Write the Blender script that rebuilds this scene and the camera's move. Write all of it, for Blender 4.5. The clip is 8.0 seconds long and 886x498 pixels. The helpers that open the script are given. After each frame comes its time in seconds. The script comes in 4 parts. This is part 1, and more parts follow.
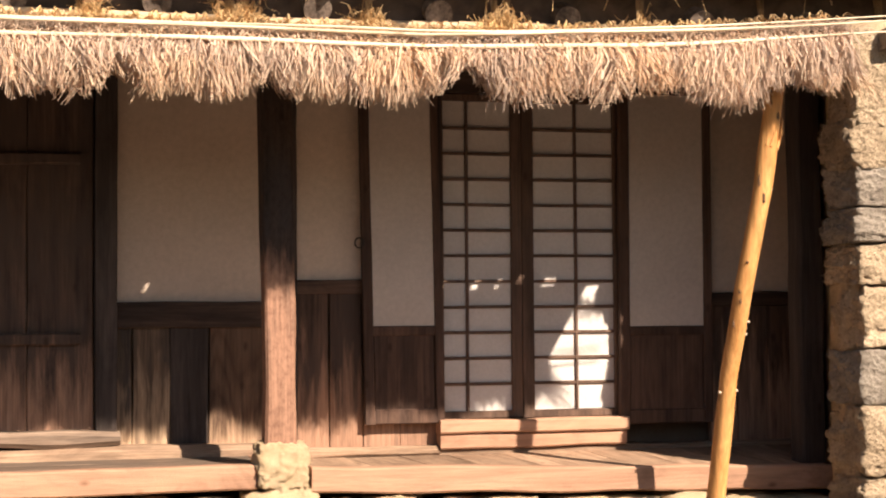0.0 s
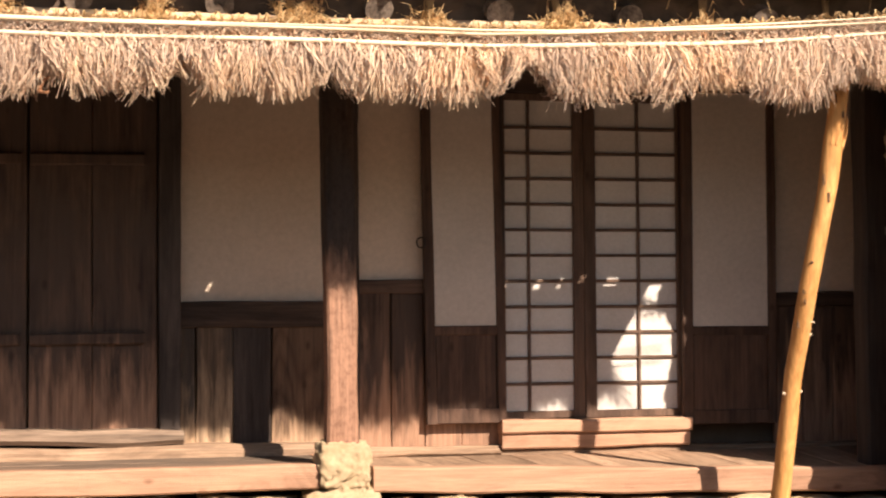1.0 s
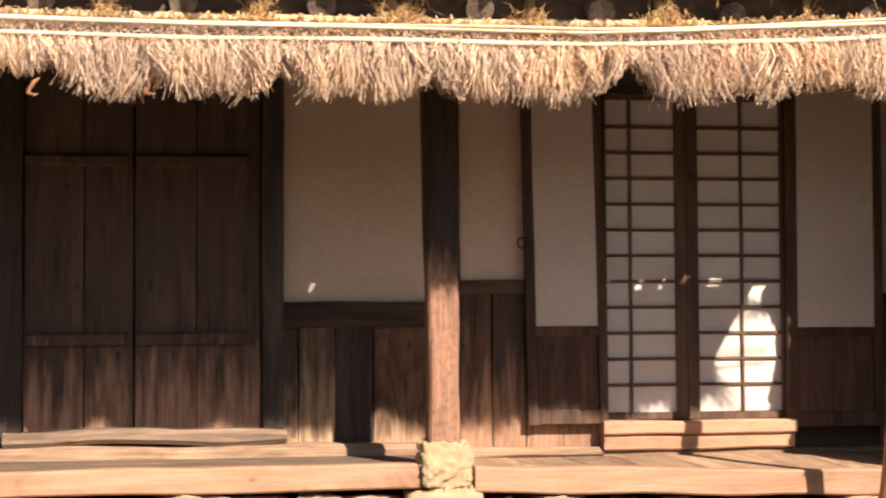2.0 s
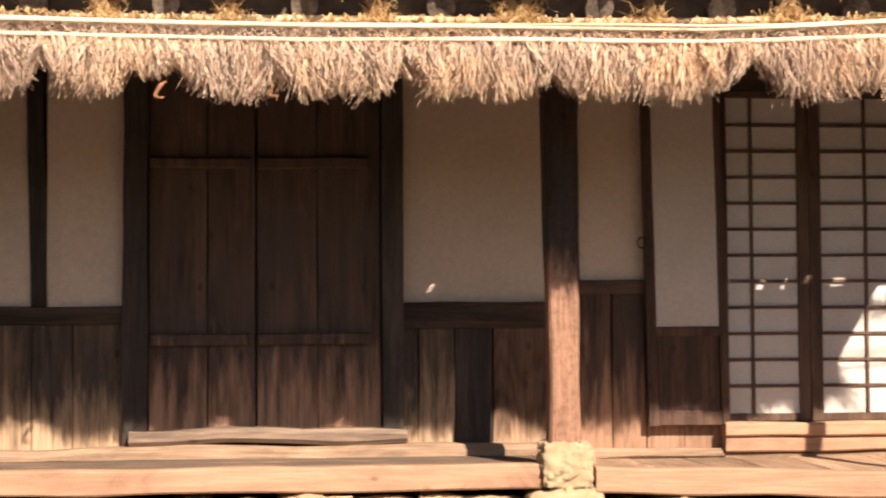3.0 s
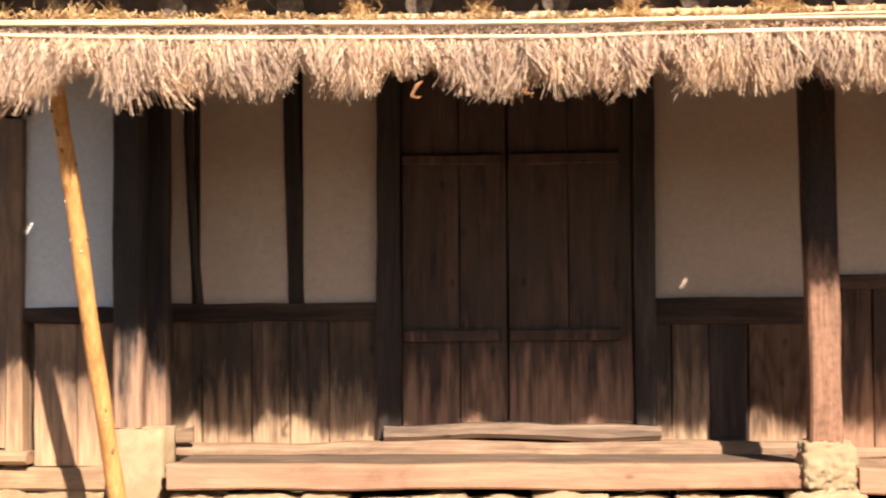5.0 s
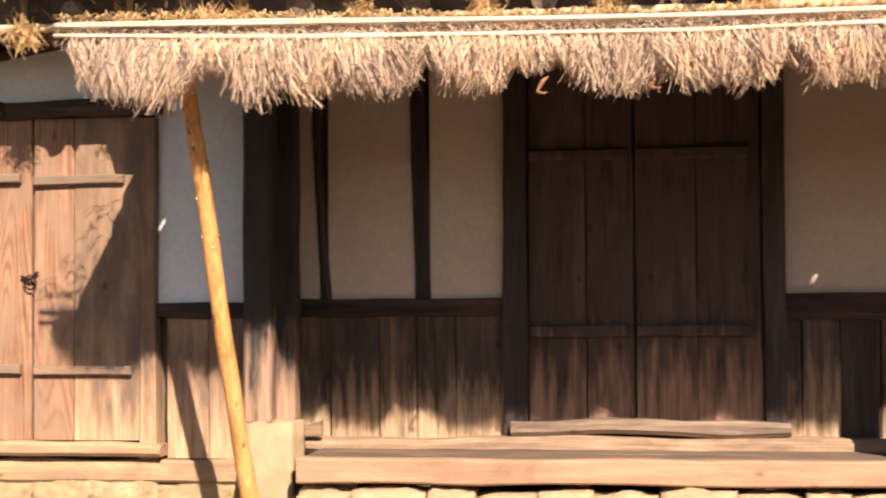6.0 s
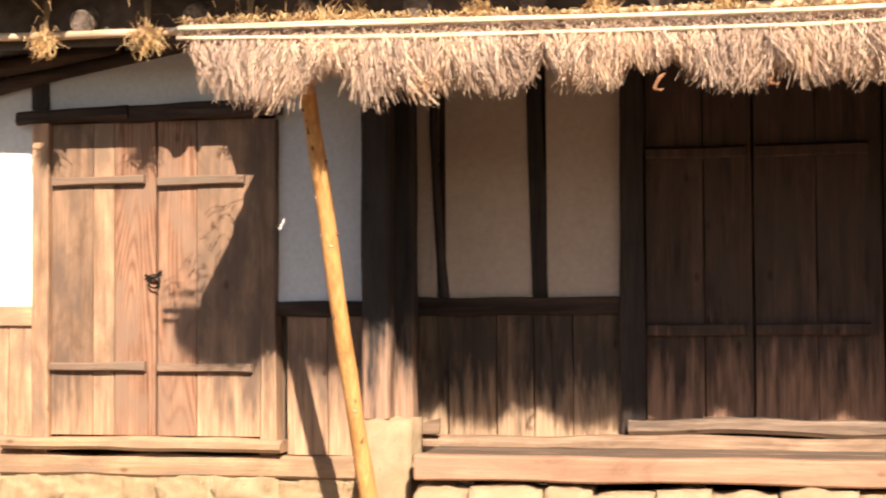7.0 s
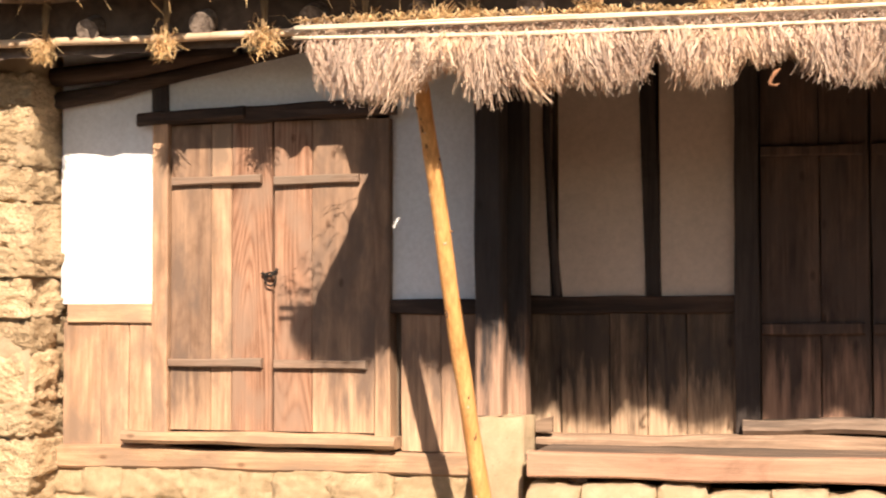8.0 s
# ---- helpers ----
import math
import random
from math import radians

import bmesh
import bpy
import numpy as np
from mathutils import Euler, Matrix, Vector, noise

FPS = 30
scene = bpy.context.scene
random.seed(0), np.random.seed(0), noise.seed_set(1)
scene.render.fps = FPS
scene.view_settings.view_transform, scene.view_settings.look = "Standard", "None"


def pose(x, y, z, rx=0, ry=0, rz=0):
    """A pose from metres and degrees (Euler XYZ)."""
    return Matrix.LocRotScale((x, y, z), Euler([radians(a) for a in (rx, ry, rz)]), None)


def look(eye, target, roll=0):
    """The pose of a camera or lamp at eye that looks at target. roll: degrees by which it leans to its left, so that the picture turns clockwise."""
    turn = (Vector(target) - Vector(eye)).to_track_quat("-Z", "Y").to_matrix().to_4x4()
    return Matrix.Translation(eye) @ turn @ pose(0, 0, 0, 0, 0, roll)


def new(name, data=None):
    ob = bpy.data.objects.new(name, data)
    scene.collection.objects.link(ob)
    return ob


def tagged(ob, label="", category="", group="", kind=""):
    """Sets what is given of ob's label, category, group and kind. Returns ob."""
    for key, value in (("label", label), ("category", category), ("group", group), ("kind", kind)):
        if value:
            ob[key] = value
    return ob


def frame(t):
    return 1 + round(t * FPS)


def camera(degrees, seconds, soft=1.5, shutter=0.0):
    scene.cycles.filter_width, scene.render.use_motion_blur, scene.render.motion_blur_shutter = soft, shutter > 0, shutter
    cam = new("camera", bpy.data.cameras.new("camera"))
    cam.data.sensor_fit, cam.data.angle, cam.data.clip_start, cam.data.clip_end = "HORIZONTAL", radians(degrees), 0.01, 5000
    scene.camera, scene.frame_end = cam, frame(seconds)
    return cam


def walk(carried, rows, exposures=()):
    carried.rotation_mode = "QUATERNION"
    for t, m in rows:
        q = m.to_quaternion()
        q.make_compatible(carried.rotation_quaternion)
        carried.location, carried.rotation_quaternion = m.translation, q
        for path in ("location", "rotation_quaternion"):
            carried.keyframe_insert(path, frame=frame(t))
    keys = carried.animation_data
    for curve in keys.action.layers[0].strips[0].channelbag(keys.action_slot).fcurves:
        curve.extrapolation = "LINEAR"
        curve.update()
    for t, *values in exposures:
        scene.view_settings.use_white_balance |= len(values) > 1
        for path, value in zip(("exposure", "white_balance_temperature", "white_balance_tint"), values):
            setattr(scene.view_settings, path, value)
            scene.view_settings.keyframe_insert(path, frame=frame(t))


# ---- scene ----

# ---- camera and its walk ----
cam = camera(31.28, 8.0, soft=2.0, shutter=0.5)
ROWS = [
    (0.0, 0.086, -0.003, 1.360, 2.40, 0.44, -14.66),
    (0.5, 0.092, -0.003, 1.367, 2.36, 0.41, -13.69),
    (1.0, 0.098, 0.001, 1.369, 2.35, 0.37, -12.36),
    (1.5, 0.095, 0.003, 1.360, 2.43, 0.34, -10.68),
    (3.0, 0.036, 0.003, 1.330, 2.67, 0.35, -4.78),
    (3.5, 0.006, 0.009, 1.332, 2.66, 0.38, -2.79),
    (4.0, -0.030, 0.018, 1.346, 2.57, 0.40, -0.81),
    (4.5, -0.070, 0.039, 1.364, 2.39, 0.41, 1.34),
    (6.0, -0.071, 0.026, 1.377, 2.14, 0.37, 8.18),
    (6.5, -0.061, 0.014, 1.369, 2.16, 0.37, 10.33),
    (7.0, -0.061, -0.003, 1.349, 2.29, 0.31, 12.44),
    (7.5, -0.059, -0.025, 1.324, 2.43, 0.19, 14.62),
    (8.0, -0.060, -0.043, 1.304, 2.52, 0.10, 16.47),
]
walk(cam, [(t, pose(x, y, z, 90 + pitch, roll, yaw)) for t, x, y, z, pitch, roll, yaw in ROWS],
     exposures=[(0.0, 1.23), (8.0, 1.23)])

# ---- light ----
SUN_WAY = Vector((-0.455, 1.0, -0.815)).normalized()  # the way the light travels
SUN_EL = math.asin(-SUN_WAY.z)
SUN_AZ = math.atan2(-SUN_WAY.x, -SUN_WAY.y)  # clockwise from +y
world = bpy.data.worlds.new("sky")
scene.world = world
world.use_nodes = True
wn = world.node_tree
sky = wn.nodes.new("ShaderNodeTexSky")
sky.sky_type = "NISHITA"
sky.sun_disc = False
sky.sun_elevation, sky.sun_rotation = SUN_EL, SUN_AZ
wn.links.new(sky.outputs[0], wn.nodes["Background"].inputs[0])
wn.nodes["Background"].inputs[1].default_value = 0.05
sun = new("sun", bpy.data.lights.new("sun", "SUN"))
sun.data.energy, sun.data.angle, sun.data.color = 5.0, radians(0.53), (1.0, 0.835, 0.685)
sun.matrix_world = look((6, -6, 12), Vector((6, -6, 12)) + SUN_WAY)


# ---- materials ----
def nodes_of(name, rough=0.8):
    m = bpy.data.materials.new(name)
    m.use_nodes = True
    nt = m.node_tree
    b = nt.nodes["Principled BSDF"]
    b.inputs["Roughness"].default_value = rough
    b.inputs["Specular IOR Level"].default_value = 0.25
    return m, nt, b


def coords(nt, scale, spread=20.0):
    """Object coordinates, shifted for each object and stretched."""
    tc = nt.nodes.new("ShaderNodeTexCoord")
    info = nt.nodes.new("ShaderNodeObjectInfo")
    mul = nt.nodes.new("ShaderNodeMath")
    mul.operation = "MULTIPLY"
    mul.inputs[1].default_value = spread
    nt.links.new(info.outputs["Random"], mul.inputs[0])
    add = nt.nodes.new("ShaderNodeVectorMath")
    add.operation = "ADD"
    nt.links.new(tc.outputs["Object"], add.inputs[0])
    nt.links.new(mul.outputs[0], add.inputs[1])
    mp = nt.nodes.new("ShaderNodeMapping")
    mp.inputs["Scale"].default_value = scale
    nt.links.new(add.outputs[0], mp.inputs[0])
    return mp.outputs[0], info


def tex_noise(nt, vec, scale, detail=4.0, rough=0.6, dist=0.0):
    n = nt.nodes.new("ShaderNodeTexNoise")
    n.inputs["Scale"].default_value, n.inputs["Detail"].default_value = scale, detail
    n.inputs["Roughness"].default_value, n.inputs["Distortion"].default_value = rough, dist
    nt.links.new(vec, n.inputs["Vector"])
    return n.outputs[0]


def ramp(nt, fac, stops):
    r = nt.nodes.new("ShaderNodeValToRGB")
    e = r.color_ramp.elements
    while len(e) < len(stops):
        e.new(0.5)
    for el, (p, c) in zip(e, stops):
        el.position = p
        el.color = (*c, 1) if len(c) == 3 else c
    nt.links.new(fac, r.inputs[0])
    return r.outputs[0]


def mixed(nt, kind, fac, a, b):
    n = nt.nodes.new("ShaderNodeMix")
    n.data_type, n.blend_type = "RGBA", kind
    for value, slot in ((fac, 0), (a, 6), (b, 7)):
        if isinstance(value, (int, float)):
            n.inputs[slot].default_value = value
        elif isinstance(value, tuple):
            n.inputs[slot].default_value = (*value, 1)
        else:
            nt.links.new(value, n.inputs[slot])
    return n.outputs[2]


def bumped(nt, b, height, strength, distance):
    n = nt.nodes.new("ShaderNodeBump")
    n.inputs["Strength"].default_value, n.inputs["Distance"].default_value = strength, distance
    nt.links.new(height, n.inputs["Height"])
    nt.links.new(n.outputs[0], b.inputs["Normal"])


def wood(name, dark, light, axis="z", streak=0.5, grey=None, vary=0.25, rough=0.75, figure=0.12, grain=0.75, pale_below=None, mottle=0.0):
    """Old timber: fine grain along the axis, long stains, wear, a change of tone from piece to piece. figure: how strong the growth rings show."""
    m, nt, b = nodes_of(name, rough)
    i = "xyz".index(axis)
    fine, info = coords(nt, [2.0 if k == i else 75 for k in range(3)])
    wide, _ = coords(nt, [0.9 if k == i else 11 for k in range(3)])
    knots, _ = coords(nt, [0.55 if k == i else 5 for k in range(3)])
    blot, _ = coords(nt, [2.2 if k == i else 5 for k in range(3)], 47.0)
    g = tex_noise(nt, fine, 1.0, 6, 0.7, 0.25)
    s = tex_noise(nt, wide, 1.0, 6, 0.65, 0.5)
    w = tex_noise(nt, knots, 1.0, 0.5, 0.4, 0.2)
    rings = nt.nodes.new("ShaderNodeMath")
    rings.operation = "PINGPONG"
    rings.inputs[1].default_value = 0.022
    nt.links.new(w, rings.inputs[0])
    col = ramp(nt, s, [(0.5 - 0.5 * streak * 0.45, dark), (0.5 + 0.5 * streak * 0.5, light)])
    col = mixed(nt, "MULTIPLY", grain, col, ramp(nt, g, [(0.3, (0.58, 0.54, 0.51)), (0.62, (1.14, 1.14, 1.14))]))
    col = mixed(nt, "MULTIPLY", figure, col, ramp(nt, rings.outputs[0], [(0.0, (0.5, 0.4, 0.34)), (0.012, (0.95, 0.93, 0.9)), (0.022, (1.15, 1.15, 1.15))]))
    col = mixed(nt, "MULTIPLY", 0.55, col, ramp(nt, tex_noise(nt, blot, 1.0, 6, 0.7, 0.9), [(0.33, (0.5, 0.47, 0.45)), (0.5, (1, 1, 1)), (0.7, (1.22, 1.2, 1.16))]))
    if grey:
        far, _ = coords(nt, [1.9 if k == i else 4.5 for k in range(3)], 31.0)
        col = mixed(nt, "MIX", ramp(nt, tex_noise(nt, far, 1.4, 5, 0.6), [(0.42, (0, 0, 0)), (0.62, (0.85, 0.85, 0.85))]), col, grey)
    spot, _ = coords(nt, [5 if k == i else 9 for k in range(3)], 61.0)
    vo = nt.nodes.new("ShaderNodeTexVoronoi")
    vo.inputs["Scale"].default_value, vo.inputs["Randomness"].default_value = 0.7, 1.0
    nt.links.new(spot, vo.inputs["Vector"])
    col = mixed(nt, "MULTIPLY", 0.7, col, ramp(nt, vo.outputs[0], [(0.05, (0.4, 0.33, 0.28)), (0.13, (1, 1, 1))]))
    if pale_below:
        # pale ragged streaks low down: rain wear, and light put into the colour
        foot_z, top_z, pale = pale_below
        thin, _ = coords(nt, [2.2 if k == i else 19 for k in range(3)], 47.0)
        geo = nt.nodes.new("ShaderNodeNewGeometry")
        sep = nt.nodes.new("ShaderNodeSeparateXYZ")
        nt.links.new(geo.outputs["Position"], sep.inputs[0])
        foot_fade = nt.nodes.new("ShaderNodeMapRange")
        foot_fade.inputs[1].default_value, foot_fade.inputs[2].default_value = foot_z, top_z
        foot_fade.inputs[3].default_value, foot_fade.inputs[4].default_value = 0.3, -0.22
        nt.links.new(sep.outputs[2], foot_fade.inputs[0])
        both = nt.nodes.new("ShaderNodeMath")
        nt.links.new(foot_fade.outputs[0], both.inputs[0])
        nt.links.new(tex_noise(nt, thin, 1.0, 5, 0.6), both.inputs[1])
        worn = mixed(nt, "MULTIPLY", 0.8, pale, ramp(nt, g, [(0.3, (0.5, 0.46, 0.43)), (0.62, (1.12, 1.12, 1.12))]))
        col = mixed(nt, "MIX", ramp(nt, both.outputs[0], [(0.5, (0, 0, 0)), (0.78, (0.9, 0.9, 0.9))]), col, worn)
    if mottle:
        lump, _ = coords(nt, [26 if k == i else 42 for k in range(3)], 53.0)
        col = mixed(nt, "MULTIPLY", mottle, col, ramp(nt, tex_noise(nt, lump, 1.0, 5, 0.7), [(0.36, (0.42, 0.36, 0.34)), (0.5, (1, 1, 1)), (0.66, (1.35, 1.32, 1.3))]))
    tone = nt.nodes.new("ShaderNodeMapRange")
    tone.inputs[3].default_value, tone.inputs[4].default_value = 1 - vary, 1 + vary
    nt.links.new(info.outputs["Random"], tone.inputs[0])
    comb = nt.nodes.new("ShaderNodeCombineColor")
    for k in range(3):
        nt.links.new(tone.outputs[0], comb.inputs[k])
    col = mixed(nt, "MULTIPLY", 1.0, col, comb.outputs[0])
    nt.links.new(col, b.inputs["Base Color"])
    bumped(nt, b, g, 0.6, 0.005)
    return m


def plain(name, low, high, scale, rough=0.9, bump=0.3, dist=0.004, spots=None, size2=6.0):
    """Plaster, paper, soil: broad patches and a fine grain."""
    m, nt, b = nodes_of(name, rough)
    v, _ = coords(nt, (1, 1, 1))
    a = tex_noise(nt, v, scale, 5, 0.6, 0.4)
    f = tex_noise(nt, v, scale * size2 * 4, 4, 0.7)
    col = ramp(nt, a, [(0.32, low), (0.68, high)])
    col = mixed(nt, "MULTIPLY", 0.5, col, ramp(nt, f, [(0.3, (0.78, 0.77, 0.75)), (0.65, (1.06, 1.06, 1.06))]))
    if spots:
        sp = tex_noise(nt, v, scale * 3.1, 6, 0.7, 0.8)
        col = mixed(nt, "MIX", ramp(nt, sp, [(0.6, (0, 0, 0)), (0.72, (0.7, 0.7, 0.7))]), col, spots)
    nt.links.new(col, b.inputs["Base Color"])
    bumped(nt, b, f, bump, dist)
    return m


def rock_material(name, low, high, pit=0.5):
    m, nt, b = nodes_of(name, 0.95)
    v, info = coords(nt, (1, 1, 1))
    a = tex_noise(nt, v, 4.0, 5, 0.65)
    f = tex_noise(nt, v, 36.0, 6, 0.8)
    vo = nt.nodes.new("ShaderNodeTexVoronoi")
    vo.inputs["Scale"].default_value = 38.0
    nt.links.new(v, vo.inputs["Vector"])
    col = ramp(nt, a, [(0.3, low), (0.7, high)])
    col = mixed(nt, "MULTIPLY", 0.7, col, ramp(nt, f, [(0.3, (0.55, 0.53, 0.5)), (0.62, (1.1, 1.1, 1.1))]))
    col = mixed(nt, "MULTIPLY", pit, col, ramp(nt, vo.outputs[0], [(0.1, (0.45, 0.42, 0.4)), (0.3, (1, 1, 1))]))
    tone = nt.nodes.new("ShaderNodeMapRange")
    tone.inputs[3].default_value, tone.inputs[4].default_value = 0.75, 1.2
    nt.links.new(info.outputs["Random"], tone.inputs[0])
    comb = nt.nodes.new("ShaderNodeCombineColor")
    for k in range(3):
        nt.links.new(tone.outputs[0], comb.inputs[k])
    nt.links.new(mixed(nt, "MULTIPLY", 1.0, col, comb.outputs[0]), b.inputs["Base Color"])
    h = nt.nodes.new("ShaderNodeMath")
    h.operation = "MULTIPLY_ADD"
    h.inputs[1].default_value = 0.6
    nt.links.new(vo.outputs[0], h.inputs[0])
    nt.links.new(f, h.inputs[2])
    bumped(nt, b, h.outputs[0], 1.0, 0.03)
    return m


def straw_material(name, low, high, alt):
    """Straw whose colour changes from stalk to stalk."""
    m, nt, b = nodes_of(name, 0.6)
    geo = nt.nodes.new("ShaderNodeNewGeometry")
    col = ramp(nt, geo.outputs["Random Per Island"], [(0.0, low), (0.45, high), (0.8, high), (1.0, alt)])
    v, _ = coords(nt, (30, 30, 6))
    col = mixed(nt, "MULTIPLY", 0.5, col, ramp(nt, tex_noise(nt, v, 1.0, 4, 0.7), [(0.3, (0.6, 0.56, 0.52)), (0.6, (1.1, 1.1, 1.1))]))
    wide, _ = coords(nt, (1.6, 1.6, 2.5), 0.0)
    col = mixed(nt, "MULTIPLY", 1.0, col, ramp(nt, tex_noise(nt, wide, 1.0, 3, 0.6, 0.3), [(0.36, (0.8, 0.78, 0.8)), (0.5, (1, 1, 1)), (0.64, (1.1, 1.08, 1.0))]))
    nt.links.new(col, b.inputs["Base Color"])
    thin = nt.nodes.new("ShaderNodeBsdfTranslucent")
    nt.links.new(col, thin.inputs["Color"])
    mix = nt.nodes.new("ShaderNodeMixShader")
    mix.inputs[0].default_value = 0.3
    nt.links.new(b.outputs[0], mix.inputs[1])
    nt.links.new(thin.outputs[0], mix.inputs[2])
    nt.links.new(mix.outputs[0], nt.nodes["Material Output"].inputs["Surface"])
    return m


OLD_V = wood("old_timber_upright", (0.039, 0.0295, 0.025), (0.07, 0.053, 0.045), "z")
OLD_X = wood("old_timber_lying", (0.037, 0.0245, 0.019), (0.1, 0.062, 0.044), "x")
OLD_Y = wood("old_timber_deep", (0.14, 0.105, 0.08), (0.24, 0.185, 0.14), "y")
RAFT = wood("rafter_timber", (0.1, 0.077, 0.06), (0.23, 0.182, 0.145), "y", mottle=0.8)
BOARD = wood("weathered_boards", (0.034, 0.026, 0.021), (0.2, 0.135, 0.088), "z", 0.6, (0.06, 0.046, 0.037), 0.13, pale_below=(0.6, 1.3, (0.48, 0.335, 0.215)))
# paler low down partly for light bounced off the deck
DOOR = wood("door_planks", (0.044, 0.0285, 0.0225), (0.14, 0.086, 0.06), "z", 0.7, (0.074, 0.05, 0.039), 0.1, pale_below=(0.7, 1.5, (0.37, 0.215, 0.14)))
FIGURED = wood("brown_figured_board", (0.075, 0.045, 0.029), (0.17, 0.105, 0.066), "z", 0.7, None, 0.1, 0.75, 0.55, pale_below=(0.6, 0.95, (0.42, 0.28, 0.18)))
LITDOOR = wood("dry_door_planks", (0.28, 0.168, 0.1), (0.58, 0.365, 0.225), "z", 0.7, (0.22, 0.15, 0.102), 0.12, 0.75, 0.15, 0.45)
# MIDDOOR puts the awning's shade into LITDOOR's wood; one greyish plank shares it
MIDDOOR = wood("brown_and_shaded_plank", (0.2, 0.124, 0.081), (0.385, 0.243, 0.153), "z", 0.7, (0.155, 0.106, 0.077), 0.12, 0.75, 0.15, 0.35, pale_below=(0.6, 1.3, (0.54, 0.35, 0.215)))
# shade above and sun on the bleached foot, both put into the colour
PILLAR = wood("shade_topped_pillar", (0.026, 0.021, 0.019), (0.062, 0.05, 0.045), "z", 0.6, (0.04, 0.033, 0.031), 0.1, 0.75, 0.2, pale_below=(0.85, 1.6, (0.42, 0.265, 0.18)))
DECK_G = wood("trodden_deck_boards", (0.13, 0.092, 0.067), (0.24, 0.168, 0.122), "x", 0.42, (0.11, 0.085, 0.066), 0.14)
BATTEN_X = wood("brown_batten", (0.15, 0.098, 0.068), (0.29, 0.195, 0.135), "x", 0.7, (0.2, 0.145, 0.105), 0.12)
RED_V = wood("reddish_door_plank", (0.27, 0.145, 0.09), (0.41, 0.235, 0.15), "z", 0.7, (0.27, 0.175, 0.12), 0.1, 0.75, 0.75)
# near-black above 1.7 m and pale below: the awning's shade line put into colour
POST = wood("worn_shade_line_post", (0.024, 0.017, 0.014), (0.07, 0.044, 0.032), "z", 0.6, (0.04, 0.028, 0.023), 0.1, 0.75, 0.5, mottle=0.42, pale_below=(1.56, 1.84, (0.3, 0.165, 0.108)))
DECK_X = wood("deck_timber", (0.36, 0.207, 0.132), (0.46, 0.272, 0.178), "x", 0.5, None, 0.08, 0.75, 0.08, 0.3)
DECK_Y = wood("deck_boards", (0.27, 0.18, 0.12), (0.42, 0.283, 0.19), "y", 0.5)
PALE_X = wood("bleached_sill", (0.17, 0.112, 0.076), (0.37, 0.255, 0.17), "x", 0.8)
GREY_X = wood("greyed_threshold", (0.11, 0.08, 0.06), (0.3, 0.215, 0.155), "x", 0.6)
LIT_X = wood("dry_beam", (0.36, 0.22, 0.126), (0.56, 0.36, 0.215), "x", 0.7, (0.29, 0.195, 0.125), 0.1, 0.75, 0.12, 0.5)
LEAF = wood("door_leaf_frame", (0.062, 0.037, 0.027), (0.12, 0.07, 0.049), "z", 0.5, None, 0.1)
LATTICE = wood("lattice_wood", (0.09, 0.057, 0.041), (0.155, 0.098, 0.07), "z", 0.5, None, 0.1)
PROP = wood("peeled_prop_wood", (0.54, 0.262, 0.086), (0.67, 0.36, 0.135), "z", 0.5, None, 0.08, 0.6)
BARK = plain("dark_knot_bark", (0.1, 0.055, 0.03), (0.2, 0.11, 0.055), 30)
STUB = plain("pale_stub_wood", (0.5, 0.38, 0.27), (0.68, 0.54, 0.4), 30)
PLASTER = plain("lime_plaster", (0.56, 0.445, 0.35), (0.66, 0.53, 0.425), 1.1, 0.92, 0.3, 0.003, (0.5, 0.4, 0.315))
WHITE = plain("white_plaster", (0.72, 0.71, 0.7), (0.8, 0.79, 0.78), 1.6, 0.9, 0.2, 0.003)
PAPER = plain("door_paper", (0.53, 0.455, 0.395), (0.62, 0.54, 0.475), 1.4, 0.85, 0.1, 0.001, (0.5, 0.44, 0.385))
SHOJI = plain("lattice_paper", (0.57, 0.52, 0.48), (0.65, 0.6, 0.56), 2.2, 0.85, 0.1, 0.001)
TUFF = rock_material("beige_lava_stone", (0.4, 0.295, 0.19), (0.68, 0.52, 0.35), 0.8)
ROCK = rock_material("porous_stone", (0.54, 0.375, 0.21), (0.84, 0.62, 0.375), 0.4)
GREYROCK = rock_material("grey_stone", (0.27, 0.225, 0.18), (0.46, 0.39, 0.31), 0.6)
LAVA = rock_material("dark_lava_stone", (0.05, 0.045, 0.04), (0.12, 0.105, 0.09), 0.5)
CLAY = plain("clay_mortar", (0.42, 0.3, 0.18), (0.56, 0.42, 0.27), 7, 0.95, 0.8, 0.015)
FOOT = plain("mortared_footing", (0.66, 0.485, 0.29), (0.85, 0.645, 0.41), 8, 0.95, 1.0, 0.02, (0.42, 0.31, 0.19))
YELLOW = plain("yellow_clay_stone", (0.58, 0.41, 0.232), (0.84, 0.62, 0.375), 9, 0.95, 1.0, 0.02, (0.42, 0.29, 0.17))
SOIL = plain("sandy_yard", (0.11, 0.085, 0.062), (0.17, 0.132, 0.098), 1.2, 0.95, 0.6, 0.01)
STRAW = straw_material("thatch_straw", (0.6, 0.435, 0.315), (0.86, 0.665, 0.5), (0.46, 0.36, 0.3))
DRYLEAF = plain("dry_leaf_skin", (0.2, 0.09, 0.045), (0.32, 0.16, 0.085), 30)
ROPE = straw_material("rope_straw", (0.56, 0.37, 0.17), (0.82, 0.59, 0.31), (0.44, 0.27, 0.12))
# darker copy of ROPE: shade under the thatch edge put into the straw
SHADEROPE = straw_material("shaded_rope_straw", (0.2, 0.13, 0.07), (0.38, 0.26, 0.14), (0.14, 0.09, 0.05))
THATCH = plain("packed_thatch", (0.3, 0.22, 0.155), (0.5, 0.375, 0.265), 14, 0.9, 0.9, 0.02)
